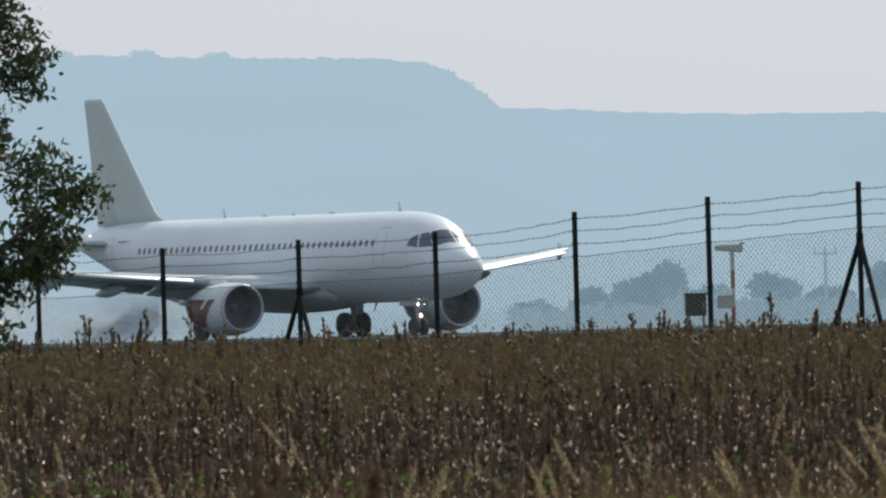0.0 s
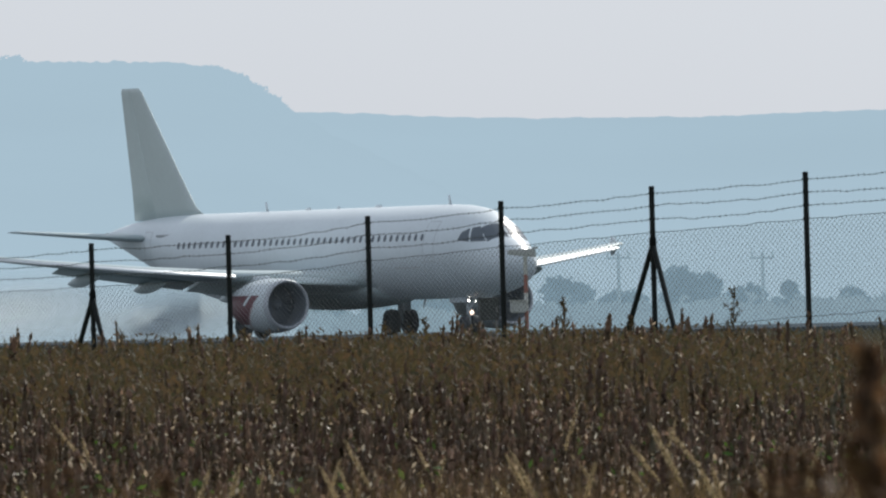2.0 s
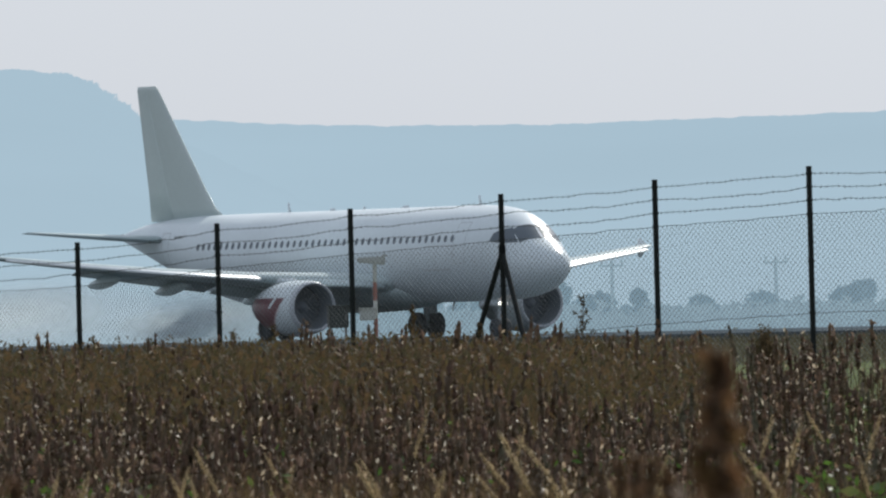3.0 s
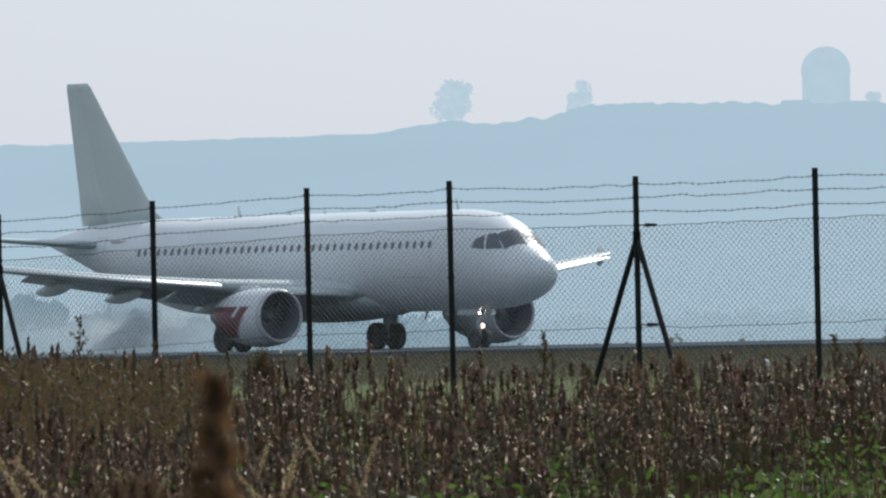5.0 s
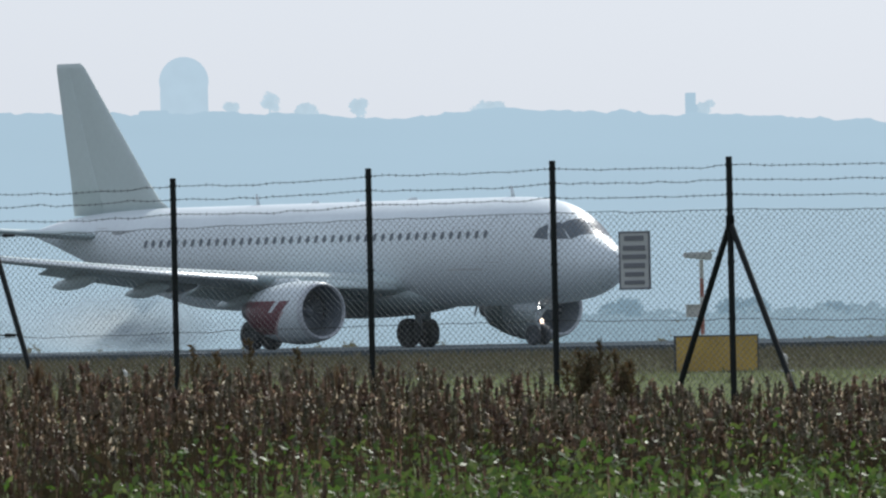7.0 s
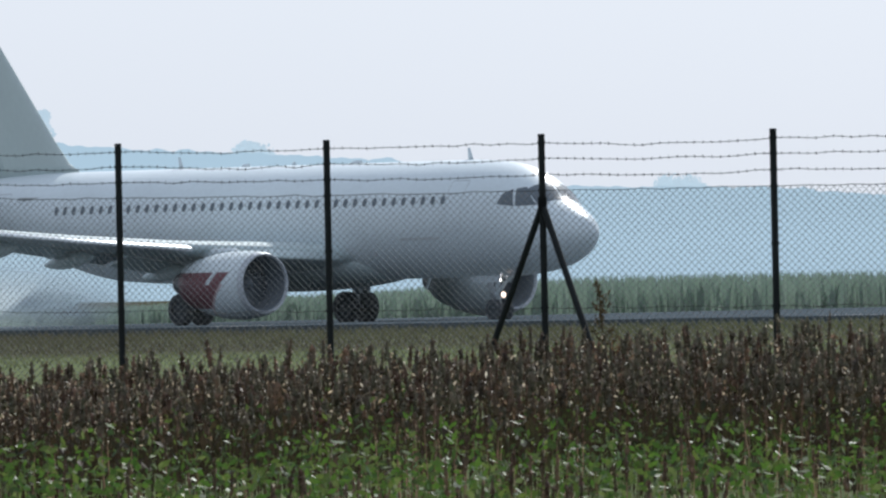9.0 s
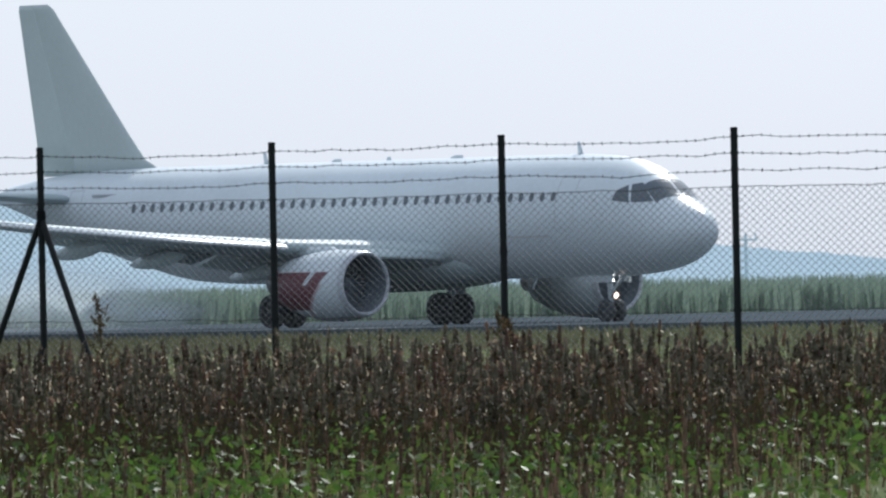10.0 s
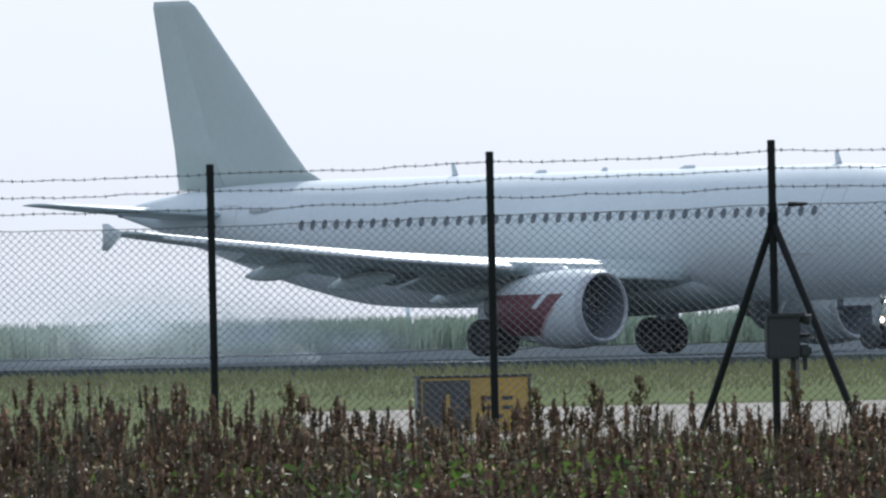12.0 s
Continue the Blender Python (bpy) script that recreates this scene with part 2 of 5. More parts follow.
def browner_westward(m, x0, x1, dry):
    """Tint grass browner west of x0 to x1 beyond the mown strip, and everywhere farther."""
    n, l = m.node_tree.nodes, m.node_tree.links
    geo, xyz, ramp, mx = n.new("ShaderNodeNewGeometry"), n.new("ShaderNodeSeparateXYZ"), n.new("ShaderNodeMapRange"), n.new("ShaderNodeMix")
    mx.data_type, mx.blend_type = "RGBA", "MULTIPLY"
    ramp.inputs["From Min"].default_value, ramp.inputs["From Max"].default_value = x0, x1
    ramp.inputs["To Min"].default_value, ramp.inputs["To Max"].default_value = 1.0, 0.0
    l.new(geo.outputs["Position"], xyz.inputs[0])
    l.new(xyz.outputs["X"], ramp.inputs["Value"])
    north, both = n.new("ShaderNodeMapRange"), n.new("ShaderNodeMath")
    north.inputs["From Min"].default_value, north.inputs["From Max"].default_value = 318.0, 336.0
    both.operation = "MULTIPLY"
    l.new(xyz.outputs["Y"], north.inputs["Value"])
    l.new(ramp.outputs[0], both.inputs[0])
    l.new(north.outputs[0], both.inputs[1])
    # past y 395 to 450 the tint covers all grass, whatever its x
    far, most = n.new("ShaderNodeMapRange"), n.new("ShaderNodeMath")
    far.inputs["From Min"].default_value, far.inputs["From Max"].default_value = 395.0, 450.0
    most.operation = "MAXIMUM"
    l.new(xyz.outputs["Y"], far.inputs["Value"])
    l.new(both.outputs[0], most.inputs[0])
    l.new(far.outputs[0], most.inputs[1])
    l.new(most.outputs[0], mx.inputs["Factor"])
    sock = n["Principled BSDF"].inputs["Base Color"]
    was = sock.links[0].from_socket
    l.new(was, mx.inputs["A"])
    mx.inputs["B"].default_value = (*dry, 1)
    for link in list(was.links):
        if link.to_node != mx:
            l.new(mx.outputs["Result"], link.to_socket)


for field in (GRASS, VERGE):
    browner_westward(field, 75.0, 135.0, (0.62, 0.53, 0.66))


# ---- mesh helpers ----
def shell(name, verts, faces, mat, parent=None, label="", smooth=True):
    me = bpy.data.meshes.new(name)
    me.from_pydata([tuple(v) for v in verts], [], [tuple(f) for f in faces])
    me.materials.append(mat)
    if smooth:
        me.polygons.foreach_set("use_smooth", [True] * len(me.polygons))
    ob = new(name, me)
    if parent:
        ob.parent = parent
    if label:
        ob["label"] = label
    return ob


def part(name, bm, mat, parent, label="", smooth=False):
    """Link a bmesh as one mesh object under a thing or a part."""
    me = bpy.data.meshes.new(name)
    bmesh.ops.recalc_face_normals(bm, faces=bm.faces)
    bm.to_mesh(me)
    bm.free()
    me.materials.append(mat)
    if smooth:
        me.polygons.foreach_set("use_smooth", [True] * len(me.polygons))
    ob = new(name, me)
    ob.parent = parent
    if label:
        ob["label"] = label
    return ob


def box_bm(size, at, bevel=0.0, rot=None):
    bm = bmesh.new()
    m = Matrix.Translation(at) @ (rot or Matrix()) @ Matrix.Diagonal((*size, 1))
    bmesh.ops.create_cube(bm, size=1.0, matrix=m)
    if bevel:
        bmesh.ops.bevel(bm, geom=list(bm.edges), offset=bevel, segments=2, affect="EDGES")
    return bm


def rod_bm(a, b, r0, r1=None, seg=10):
    bm = bmesh.new()
    add_rod(bm, a, b, r0, r1, seg)
    return bm


def add_rod(bm, a, b, r0, r1=None, seg=10):
    a, b = Vector(a), Vector(b)
    v = b - a
    m = Matrix.Translation((a + b) / 2) @ v.to_track_quat("Z", "Y").to_matrix().to_4x4()
    bmesh.ops.create_cone(bm, cap_ends=True, segments=seg, radius1=r0, radius2=r0 if r1 is None else r1, depth=v.length, matrix=m)


def rings(name, sections, mat, parent, label="", caps=True):
    """A smooth skin over closed sections of equal length."""
    k = len(sections[0])
    verts = [v for s in sections for v in s]
    faces = [(i * k + j, i * k + (j + 1) % k, (i + 1) * k + (j + 1) % k, (i + 1) * k + j) for i in range(len(sections) - 1) for j in range(k)]
    if caps:
        faces += [tuple(reversed(range(k))), tuple((len(sections) - 1) * k + j for j in range(k))]
    ob = shell(name, verts, faces, mat, parent, label)
    bm = bmesh.new()
    bm.from_mesh(ob.data)
    bmesh.ops.recalc_face_normals(bm, faces=bm.faces)
    bm.to_mesh(ob.data)
    bm.free()
    return ob


def thing(name, m, label, category, group="", kind=""):
    ob = new(name)
    ob.matrix_basis = m
    return tagged(ob, label, category, group, kind)


def spot(az, d, z=0.0):
    """The place d metres away at az degrees right of +y."""
    return Vector((d * math.sin(radians(az)), d * math.cos(radians(az)), z))


def smooth_curve(xs, ys, x):
    """Cubic interpolation with limited slopes."""
    xs, ys = np.array(xs, float), np.array(ys, float)
    dx, s = np.diff(xs), np.diff(ys) / np.diff(xs)
    m = np.concatenate([[s[0]], np.where(s[:-1] * s[1:] > 0, 2 * s[:-1] * s[1:] / (s[:-1] + s[1:] + 1e-12), 0), [s[-1]]])
    i = np.clip(np.searchsorted(xs, x) - 1, 0, len(dx) - 1)
    h = (x - xs[i]) / dx[i]
    return (ys[i] * (1 + 2 * h) * (1 - h) ** 2 + m[i] * dx[i] * h * (1 - h) ** 2 + ys[i + 1] * h * h * (3 - 2 * h) + m[i + 1] * dx[i] * h * h * (h - 1))


# ---- ground ----
RWY_DIR = Vector((math.cos(radians(-61.45)), math.sin(radians(-61.45)), 0))
RWY_LEFT = Vector((0.878, 0.478, 0))
RWY_MID = Vector((60.4, 576.0, 0))
RWY_Z = 0.28


def along(u, w, z=0.0):
    p = RWY_MID + RWY_DIR * u + RWY_LEFT * w
    return Vector((p.x, p.y, z))


def sheet(name, corners, mat, label, category, thick=0.0):
    n = len(corners)
    verts = [Vector(c) for c in corners]
    faces = [tuple(range(n))]
    if thick:
        verts += [Vector(c) - Vector((0, 0, thick)) for c in corners]
        faces += [(i, i + n, (i + 1) % n + n, (i + 1) % n) for i in range(n)]
    return tagged(shell(name, verts, faces, mat, smooth=False), label, category, kind="structure")


sheet("ground", [(-4800, -4800, -0.05), (4800, -4800, -0.05), (4800, 4800, -0.05), (-4800, 4800, -0.05)], GRASS, "flat olive-green mown airfield grass", "ground")
sheet("runway", [along(-700, -22, RWY_Z), along(500, -22, RWY_Z), along(500, 22, RWY_Z), along(-700, 22, RWY_Z)], ASPHALT, "grey asphalt runway behind the airfield fence", "runway", 0.4)
sheet("taxiway", [spot(20.0, 172, -0.03), spot(26, 166, -0.03), spot(26, 232, -0.03), spot(19.9, 234, -0.03)], CONCRETE, "pale concrete taxiway crossing the grass", "taxiway", 0.05)
sheet("apron", [along(60, 22, RWY_Z - 0.01), along(500, 22, RWY_Z - 0.01), along(500, 150, RWY_Z - 0.01), along(60, 150, RWY_Z - 0.01)], ASPHALT, "grey asphalt apron on the far side of the runway", "apron", 0.4)
for u in range(-300, 420, 30):
    sheet("runway_marking", [along(u, -21.3, RWY_Z + 0.004), along(u + 3, -21.3, RWY_Z + 0.004), along(u + 3, -20.4, RWY_Z + 0.004), along(u, -20.4, RWY_Z + 0.004)], MARKING, "white painted runway edge line", "marking")


# ---- the far distance ----
def ridge(name, az, el, d, mat, label, seed, rough):
    """A hill range: a skyline with small wooded bumps, sloping down on both sides."""
    n = 900
    a = np.linspace(az[0], az[-1], n)
    e = smooth_curve(az, el, a)
    rnd = np.array([noise.noise((x * 6.0, seed, 0)) * 0.6 + noise.noise((x * 17.0, seed, 3)) * 0.45 + noise.noise((x * 45.0, seed, 7)) * 0.25 for x in a])
    e = e + rnd * rough * (1 + 1.3 * ((a > 6.3) & (a < 16)))
    verts, faces = [], []
    for x, y in zip(a, e):
        top = EYE.z + d * math.tan(radians(max(y, -0.02)))
        verts += [spot(x, d - 420, -0.2), spot(x, d - 180, top * 0.55), spot(x, d, top), spot(x, d + 300, -0.2)]
    for i in range(n - 1):
        for j in range(3):
            faces.append((i * 4 + j, (i + 1) * 4 + j, (i + 1) * 4 + j + 1, i * 4 + j + 1))
    return tagged(shell(name, verts, faces, mat), label, "hill", kind="structure")


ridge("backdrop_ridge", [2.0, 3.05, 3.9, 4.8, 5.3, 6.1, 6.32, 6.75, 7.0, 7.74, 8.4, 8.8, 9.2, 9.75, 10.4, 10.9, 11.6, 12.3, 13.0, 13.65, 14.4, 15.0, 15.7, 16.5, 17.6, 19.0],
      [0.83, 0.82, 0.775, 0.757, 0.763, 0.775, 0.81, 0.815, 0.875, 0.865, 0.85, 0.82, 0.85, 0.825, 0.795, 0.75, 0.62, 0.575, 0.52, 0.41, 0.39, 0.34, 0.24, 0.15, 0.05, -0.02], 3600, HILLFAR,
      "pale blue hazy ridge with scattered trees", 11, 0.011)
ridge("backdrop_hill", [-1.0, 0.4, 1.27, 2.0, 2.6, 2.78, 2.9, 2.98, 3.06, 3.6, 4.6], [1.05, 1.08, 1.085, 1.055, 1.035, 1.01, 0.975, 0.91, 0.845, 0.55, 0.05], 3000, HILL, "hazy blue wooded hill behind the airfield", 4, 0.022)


def clump_mass(rng, n, centre, radius, piece):
    """Many small leafy tufts round a centre, with an uneven outline."""
    verts, faces = [], []
    for _ in range(n):
        v = rng.normal(size=3)
        v /= np.linalg.norm(v)
        c = np.array(centre) + v * np.array(radius) * rng.uniform(0.35, 1.0) ** 0.6
        q = rng.normal(size=(4, 3)) * piece
        k = len(verts)
        verts += [c + w for w in q]
        faces += [(k, k + 1, k + 2), (k, k + 2, k + 3), (k, k + 3, k + 1), (k + 1, k + 3, k + 2)]
    return verts, faces


def far_tree(az, d, base, top, width, mat, label, seed, name="tree", group="trees on the ridge", shrub=False):
    rng = np.random.default_rng(seed)
    h = top - base
    ob = thing(name, Matrix.Translation(spot(az, d, base)), label, name, group)
    part("trunk", rod_bm((0, 0, -0.3), (0, 0, h * 0.6), width * 0.09, width * 0.03, 7), mat, ob)
    v, f = [], []
    lobes = 11
    for k in range(lobes):
        r = width * rng.uniform(0.20, 0.34)
        low = 0.15 if shrub else 0.42
        c = (rng.uniform(-0.32, 0.32) * width, rng.uniform(-0.3, 0.3) * width, h * rng.uniform(low, 0.95) - r * 0.4)
        a, b = clump_mass(rng, 420 if shrub else 170, c, (r, r, r * 0.9), width * 0.035)
        f += [tuple(i + len(v) for i in q) for q in b]
        v += a
    shell("crown", v, f, mat, ob, smooth=False)
    return ob


def on_ridge(e, d=3600):
    return EYE.z + d * math.tan(radians(e))


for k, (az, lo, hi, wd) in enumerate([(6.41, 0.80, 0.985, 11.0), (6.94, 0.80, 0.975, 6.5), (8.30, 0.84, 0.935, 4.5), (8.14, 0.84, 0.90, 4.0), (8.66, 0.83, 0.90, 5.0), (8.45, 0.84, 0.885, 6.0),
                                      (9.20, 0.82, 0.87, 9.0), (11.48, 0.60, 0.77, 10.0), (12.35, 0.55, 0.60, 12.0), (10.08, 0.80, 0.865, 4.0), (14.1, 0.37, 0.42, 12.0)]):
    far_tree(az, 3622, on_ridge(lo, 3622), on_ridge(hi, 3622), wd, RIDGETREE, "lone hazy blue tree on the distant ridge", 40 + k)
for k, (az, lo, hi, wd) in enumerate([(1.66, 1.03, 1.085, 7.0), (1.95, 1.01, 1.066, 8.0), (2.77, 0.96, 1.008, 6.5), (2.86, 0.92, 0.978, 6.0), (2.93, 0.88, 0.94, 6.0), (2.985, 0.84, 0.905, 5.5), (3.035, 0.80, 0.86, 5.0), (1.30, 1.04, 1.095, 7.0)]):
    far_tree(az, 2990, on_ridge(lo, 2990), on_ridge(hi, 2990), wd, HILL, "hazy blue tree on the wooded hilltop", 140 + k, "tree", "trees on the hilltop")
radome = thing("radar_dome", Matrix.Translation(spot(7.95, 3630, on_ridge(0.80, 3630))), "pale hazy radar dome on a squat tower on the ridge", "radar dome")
bm = bmesh.new()
bmesh.ops.create_uvsphere(bm, u_segments=40, v_segments=24, radius=6.4, matrix=Matrix.Translation((0, 0, 12.0)))
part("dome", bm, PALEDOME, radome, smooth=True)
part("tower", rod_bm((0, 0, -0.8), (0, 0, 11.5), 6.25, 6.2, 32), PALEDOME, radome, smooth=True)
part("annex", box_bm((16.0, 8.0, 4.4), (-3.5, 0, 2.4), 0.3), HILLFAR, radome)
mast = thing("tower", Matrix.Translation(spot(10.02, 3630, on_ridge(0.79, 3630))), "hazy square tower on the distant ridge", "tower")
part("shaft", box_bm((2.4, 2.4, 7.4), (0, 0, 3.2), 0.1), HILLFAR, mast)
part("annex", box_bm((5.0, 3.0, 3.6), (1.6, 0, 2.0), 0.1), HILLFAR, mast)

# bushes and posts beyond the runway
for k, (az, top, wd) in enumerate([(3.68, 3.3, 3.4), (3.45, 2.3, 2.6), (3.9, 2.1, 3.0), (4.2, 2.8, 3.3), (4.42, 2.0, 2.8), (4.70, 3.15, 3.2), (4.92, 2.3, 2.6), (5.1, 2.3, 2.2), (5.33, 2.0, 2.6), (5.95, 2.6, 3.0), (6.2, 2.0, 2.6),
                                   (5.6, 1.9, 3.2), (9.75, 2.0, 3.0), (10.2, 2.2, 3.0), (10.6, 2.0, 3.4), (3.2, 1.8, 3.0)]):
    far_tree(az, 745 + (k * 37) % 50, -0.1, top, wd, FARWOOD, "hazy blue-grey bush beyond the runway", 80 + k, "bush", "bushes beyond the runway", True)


def far_hedge(stretches, n, mat, label, seed):
    """A low loose hedge of small tufts along stretches of direction."""
    rng = np.random.default_rng(seed)
    V, F = [], []
    for a0, a1 in stretches:
        for k in range(int(n * (a1 - a0))):
            c = spot(rng.uniform(a0, a1), 716 + rng.uniform(0, 14), 0) + Vector((0, 0, rng.uniform(0, 1) ** 0.8 * rng.uniform(0.9, 1.5)))
            q = rng.normal(size=(4, 3)) * np.array((0.28, 0.28, 0.2))
            i = len(V)
            V += [np.array(c) + w for w in q]
            F += [(i, i + 1, i + 2), (i, i + 2, i + 3), (i, i + 3, i + 1), (i + 1, i + 3, i + 2)]
    tagged(shell("far_hedge", V, F, mat, smooth=False), label, "hedge", kind="stuff")


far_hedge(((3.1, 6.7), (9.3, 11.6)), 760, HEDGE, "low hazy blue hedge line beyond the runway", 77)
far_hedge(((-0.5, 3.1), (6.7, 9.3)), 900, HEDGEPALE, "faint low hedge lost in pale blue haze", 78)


# poles and gantry share the hedge's glowing haze colour
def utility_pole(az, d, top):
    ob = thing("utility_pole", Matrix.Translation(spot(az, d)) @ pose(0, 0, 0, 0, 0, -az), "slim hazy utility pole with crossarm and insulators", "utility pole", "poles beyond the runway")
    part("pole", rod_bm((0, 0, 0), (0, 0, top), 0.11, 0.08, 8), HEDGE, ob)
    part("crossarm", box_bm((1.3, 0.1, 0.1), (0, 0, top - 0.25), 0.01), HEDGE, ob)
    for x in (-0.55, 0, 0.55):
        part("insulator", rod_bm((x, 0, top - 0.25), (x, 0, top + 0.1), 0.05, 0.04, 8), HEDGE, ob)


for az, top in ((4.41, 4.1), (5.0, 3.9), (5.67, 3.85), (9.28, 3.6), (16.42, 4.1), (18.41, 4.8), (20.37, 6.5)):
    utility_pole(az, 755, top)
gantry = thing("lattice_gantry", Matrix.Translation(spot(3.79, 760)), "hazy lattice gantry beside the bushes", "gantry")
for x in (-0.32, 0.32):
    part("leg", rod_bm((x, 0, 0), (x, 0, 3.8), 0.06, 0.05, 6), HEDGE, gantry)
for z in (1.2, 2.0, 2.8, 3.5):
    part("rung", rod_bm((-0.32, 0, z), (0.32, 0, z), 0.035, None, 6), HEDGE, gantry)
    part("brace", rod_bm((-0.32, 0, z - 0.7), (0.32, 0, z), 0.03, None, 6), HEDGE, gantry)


def blades(rng, n, base, height, width, lean, ring=1):
    """n upright tapered leaves as a numpy mesh: base (n,3), height, width arrays."""
    ang = rng.uniform(0, 2 * math.pi, n)
    side = np.stack([np.cos(ang), np.sin(ang), np.zeros(n)], 1) * (width[:, None] / 2)
    tilt = rng.normal(size=(n, 3)) * lean * height[:, None]
    tilt[:, 2] = 0
    up = np.stack([np.zeros(n), np.zeros(n), height], 1)
    mid = base + up * 0.55 + tilt * 0.35
    tip = base + up + tilt
    v = np.stack([base - side, base + side, mid + side * 0.9, mid - side * 0.9, tip], 1).reshape(-1, 3)
    k = np.arange(n)[:, None] * 5
    quads = np.concatenate([k, k + 1, k + 2, k + 3], 1)
    tris = np.concatenate([k + 3, k + 2, k + 4], 1)
    return v, quads, tris


def stuff(name, sets, mat, label, category, kind="stuff"):
    """One joined mesh out of (verts, face array, ...) sets."""
    off, V, F, L = 0, [], [], []
    for v, *fs in sets:
        V.append(v)
        for f in fs:
            F.append((f + off).ravel())
            L.append(np.full(len(f), f.shape[1]))
        off += len(v)
    V, F, L = np.concatenate(V), np.concatenate(F), np.concatenate(L)
    me = bpy.data.meshes.new(name)
    me.vertices.add(len(V))
    me.vertices.foreach_set("co", V.astype(np.float32).ravel())
    me.loops.add(len(F))
    me.loops.foreach_set("vertex_index", F.astype(np.int32))
    me.polygons.add(len(L))
    me.polygons.foreach_set("loop_start", np.concatenate([[0], np.cumsum(L)[:-1]]).astype(np.int32))
    me.polygons.foreach_set("loop_total", L.astype(np.int32))
    me.update(calc_edges=True)
    me.materials.append(mat)
    return tagged(new(name, me), label, category, kind=kind)


def polar(az, d, z):
    a = np.radians(az)
    return np.stack([d * np.sin(a), d * np.cos(a), z], 1)


# maize field past the runway
rng = np.random.default_rng(5)
n = 26000
az = rng.uniform(10.8, 24.0, n)
dd = 700 + rng.uniform(0, 1, n) ** 1.5 * 90
hh = rng.uniform(1.5, 2.05, n) * np.clip((az - 10.2) / 3.5, 0.45, 1)
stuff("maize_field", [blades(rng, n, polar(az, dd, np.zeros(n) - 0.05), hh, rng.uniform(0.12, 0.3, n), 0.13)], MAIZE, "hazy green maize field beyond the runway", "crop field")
# rank grass along the runway's near edge and on the verge
n = 120000
u = rng.uniform(-120, 300, n)
w = -24 - rng.uniform(0, 1, n) ** 1.6 * 130
base = np.array(RWY_MID) + np.outer(u, np.array(RWY_DIR)) + np.outer(w, np.array(RWY_LEFT))
base[:, 2] = -0.05
keep = base[:, 1] > 150
base = base[keep]
n = len(base)
stuff("verge_grass", [blades(rng, n, base, rng.uniform(0.16, 0.36, n) * np.clip(1.0 + (w[keep] + 24) / 120, 0.5, 1.0), rng.uniform(0.02, 0.06, n), 0.35)], VERGE, "rough olive grass along the runway edge", "grass")


# ---- the airliner: x forward from the nose tip (aft is negative), y to port, z up; the wheels stand at RWY_Z ----
ST_X = [0.27, 0.36, 0.58, 1.0, 1.63, 2.3, 3.1, 4.2, 5.6, 7.0, 23.0, 26.0, 29.0, 32.0, 34.6, 36.6, 37.5]
ST_T = [3.36, 3.62, 3.86, 4.13, 4.46, 5.02, 5.48, 5.79, 5.92, 5.95, 5.95, 5.95, 5.95, 5.88, 5.70, 5.42, 5.24]
ST_B = [3.24, 2.98, 2.72, 2.43, 2.16, 2.00, 1.90, 1.83, 1.81, 1.81, 1.81, 1.93, 2.48, 3.28, 4.06, 4.66, 4.90]
ST_W = [0.06, 0.36, 0.66, 0.98, 1.28, 1.50, 1.68, 1.86, 1.95, 1.975, 1.975, 1.95, 1.74, 1.28, 0.80, 0.40, 0.16]


def hull(x):
    t, b, w = (float(smooth_curve(ST_X, q, np.array([x]))[0]) for q in (ST_T, ST_B, ST_W))
    return (t + b) / 2, (t - b) / 2, w


def side_y(x, z, sgn):
    c, h, w = hull(x)
    return sgn * w * math.sqrt(max(0.0, 1 - ((z - c) / h) ** 2))


def top_z(x, y):
    c, h, w = hull(x)
    return c + h * math.sqrt(max(0.0, 1 - (y / w) ** 2))


def patch(name, fn, nu, nv, mat, parent, label="", thick=0.012):
    """A thin curved panel lying on the hull; fn(u, v) gives its place."""
    v = [fn(i / nu, j / nv) for i in range(nu + 1) for j in range(nv + 1)]
    k = nv + 1
    cen = sum(v, Vector()) / len(v)
    c, h, w = hull(-cen.x)
    out = Vector((0.0, cen.y, cen.z - c)).normalized() if abs(cen.y) > 0.5 else Vector((0.5, 0, 0.85))
    q = [p + out * thick for p in v] + [p - out * 0.03 for p in v]
    m = len(v)
    f = [(i * k + j, (i + 1) * k + j, (i + 1) * k + j + 1, i * k + j + 1) for i in range(nu) for j in range(nv)]
    f += [tuple(m + a for a in reversed(t)) for t in f]
    rim = [j for j in range(k)] + [i * k + nv for i in range(1, nu + 1)] + [nu * k + j for j in range(nv - 1, -1, -1)] + [i * k for i in range(nu - 1, 0, -1)]
    f += [(rim[i], rim[(i + 1) % len(rim)], m + rim[(i + 1) % len(rim)], m + rim[i]) for i in range(len(rim))]
    return shell(name, q, f, mat, parent, label, smooth=False)


def bilinear(c, u, v):
    return tuple((1 - u) * (1 - v) * c[0][k] + u * (1 - v) * c[1][k] + u * v * c[2][k] + (1 - u) * v * c[3][k] for k in (0, 1))


def foil(le, chord, y, z, thick, n=11, vertical=False, droop=0.0):
    """A closed wing section; le is the distance aft of the nose."""
    pts = []
    for i in range(2 * n):
        k = i if i < n else 2 * n - i
        s = (1 - math.cos(math.pi * k / n)) / 2
        th = 5 * thick * (0.2969 * math.sqrt(s) - 0.126 * s - 0.3516 * s ** 2 + 0.2843 * s ** 3 - 0.1015 * s ** 4) * chord
        cam_line = 0.015 * chord * math.sin(math.pi * s) - droop * s * chord
        off = th if i < n else -th
        pts.append(Vector((-(le + s * chord), y + off, z)) if vertical else Vector((-(le + s * chord), y, z + cam_line + off)))
    return pts


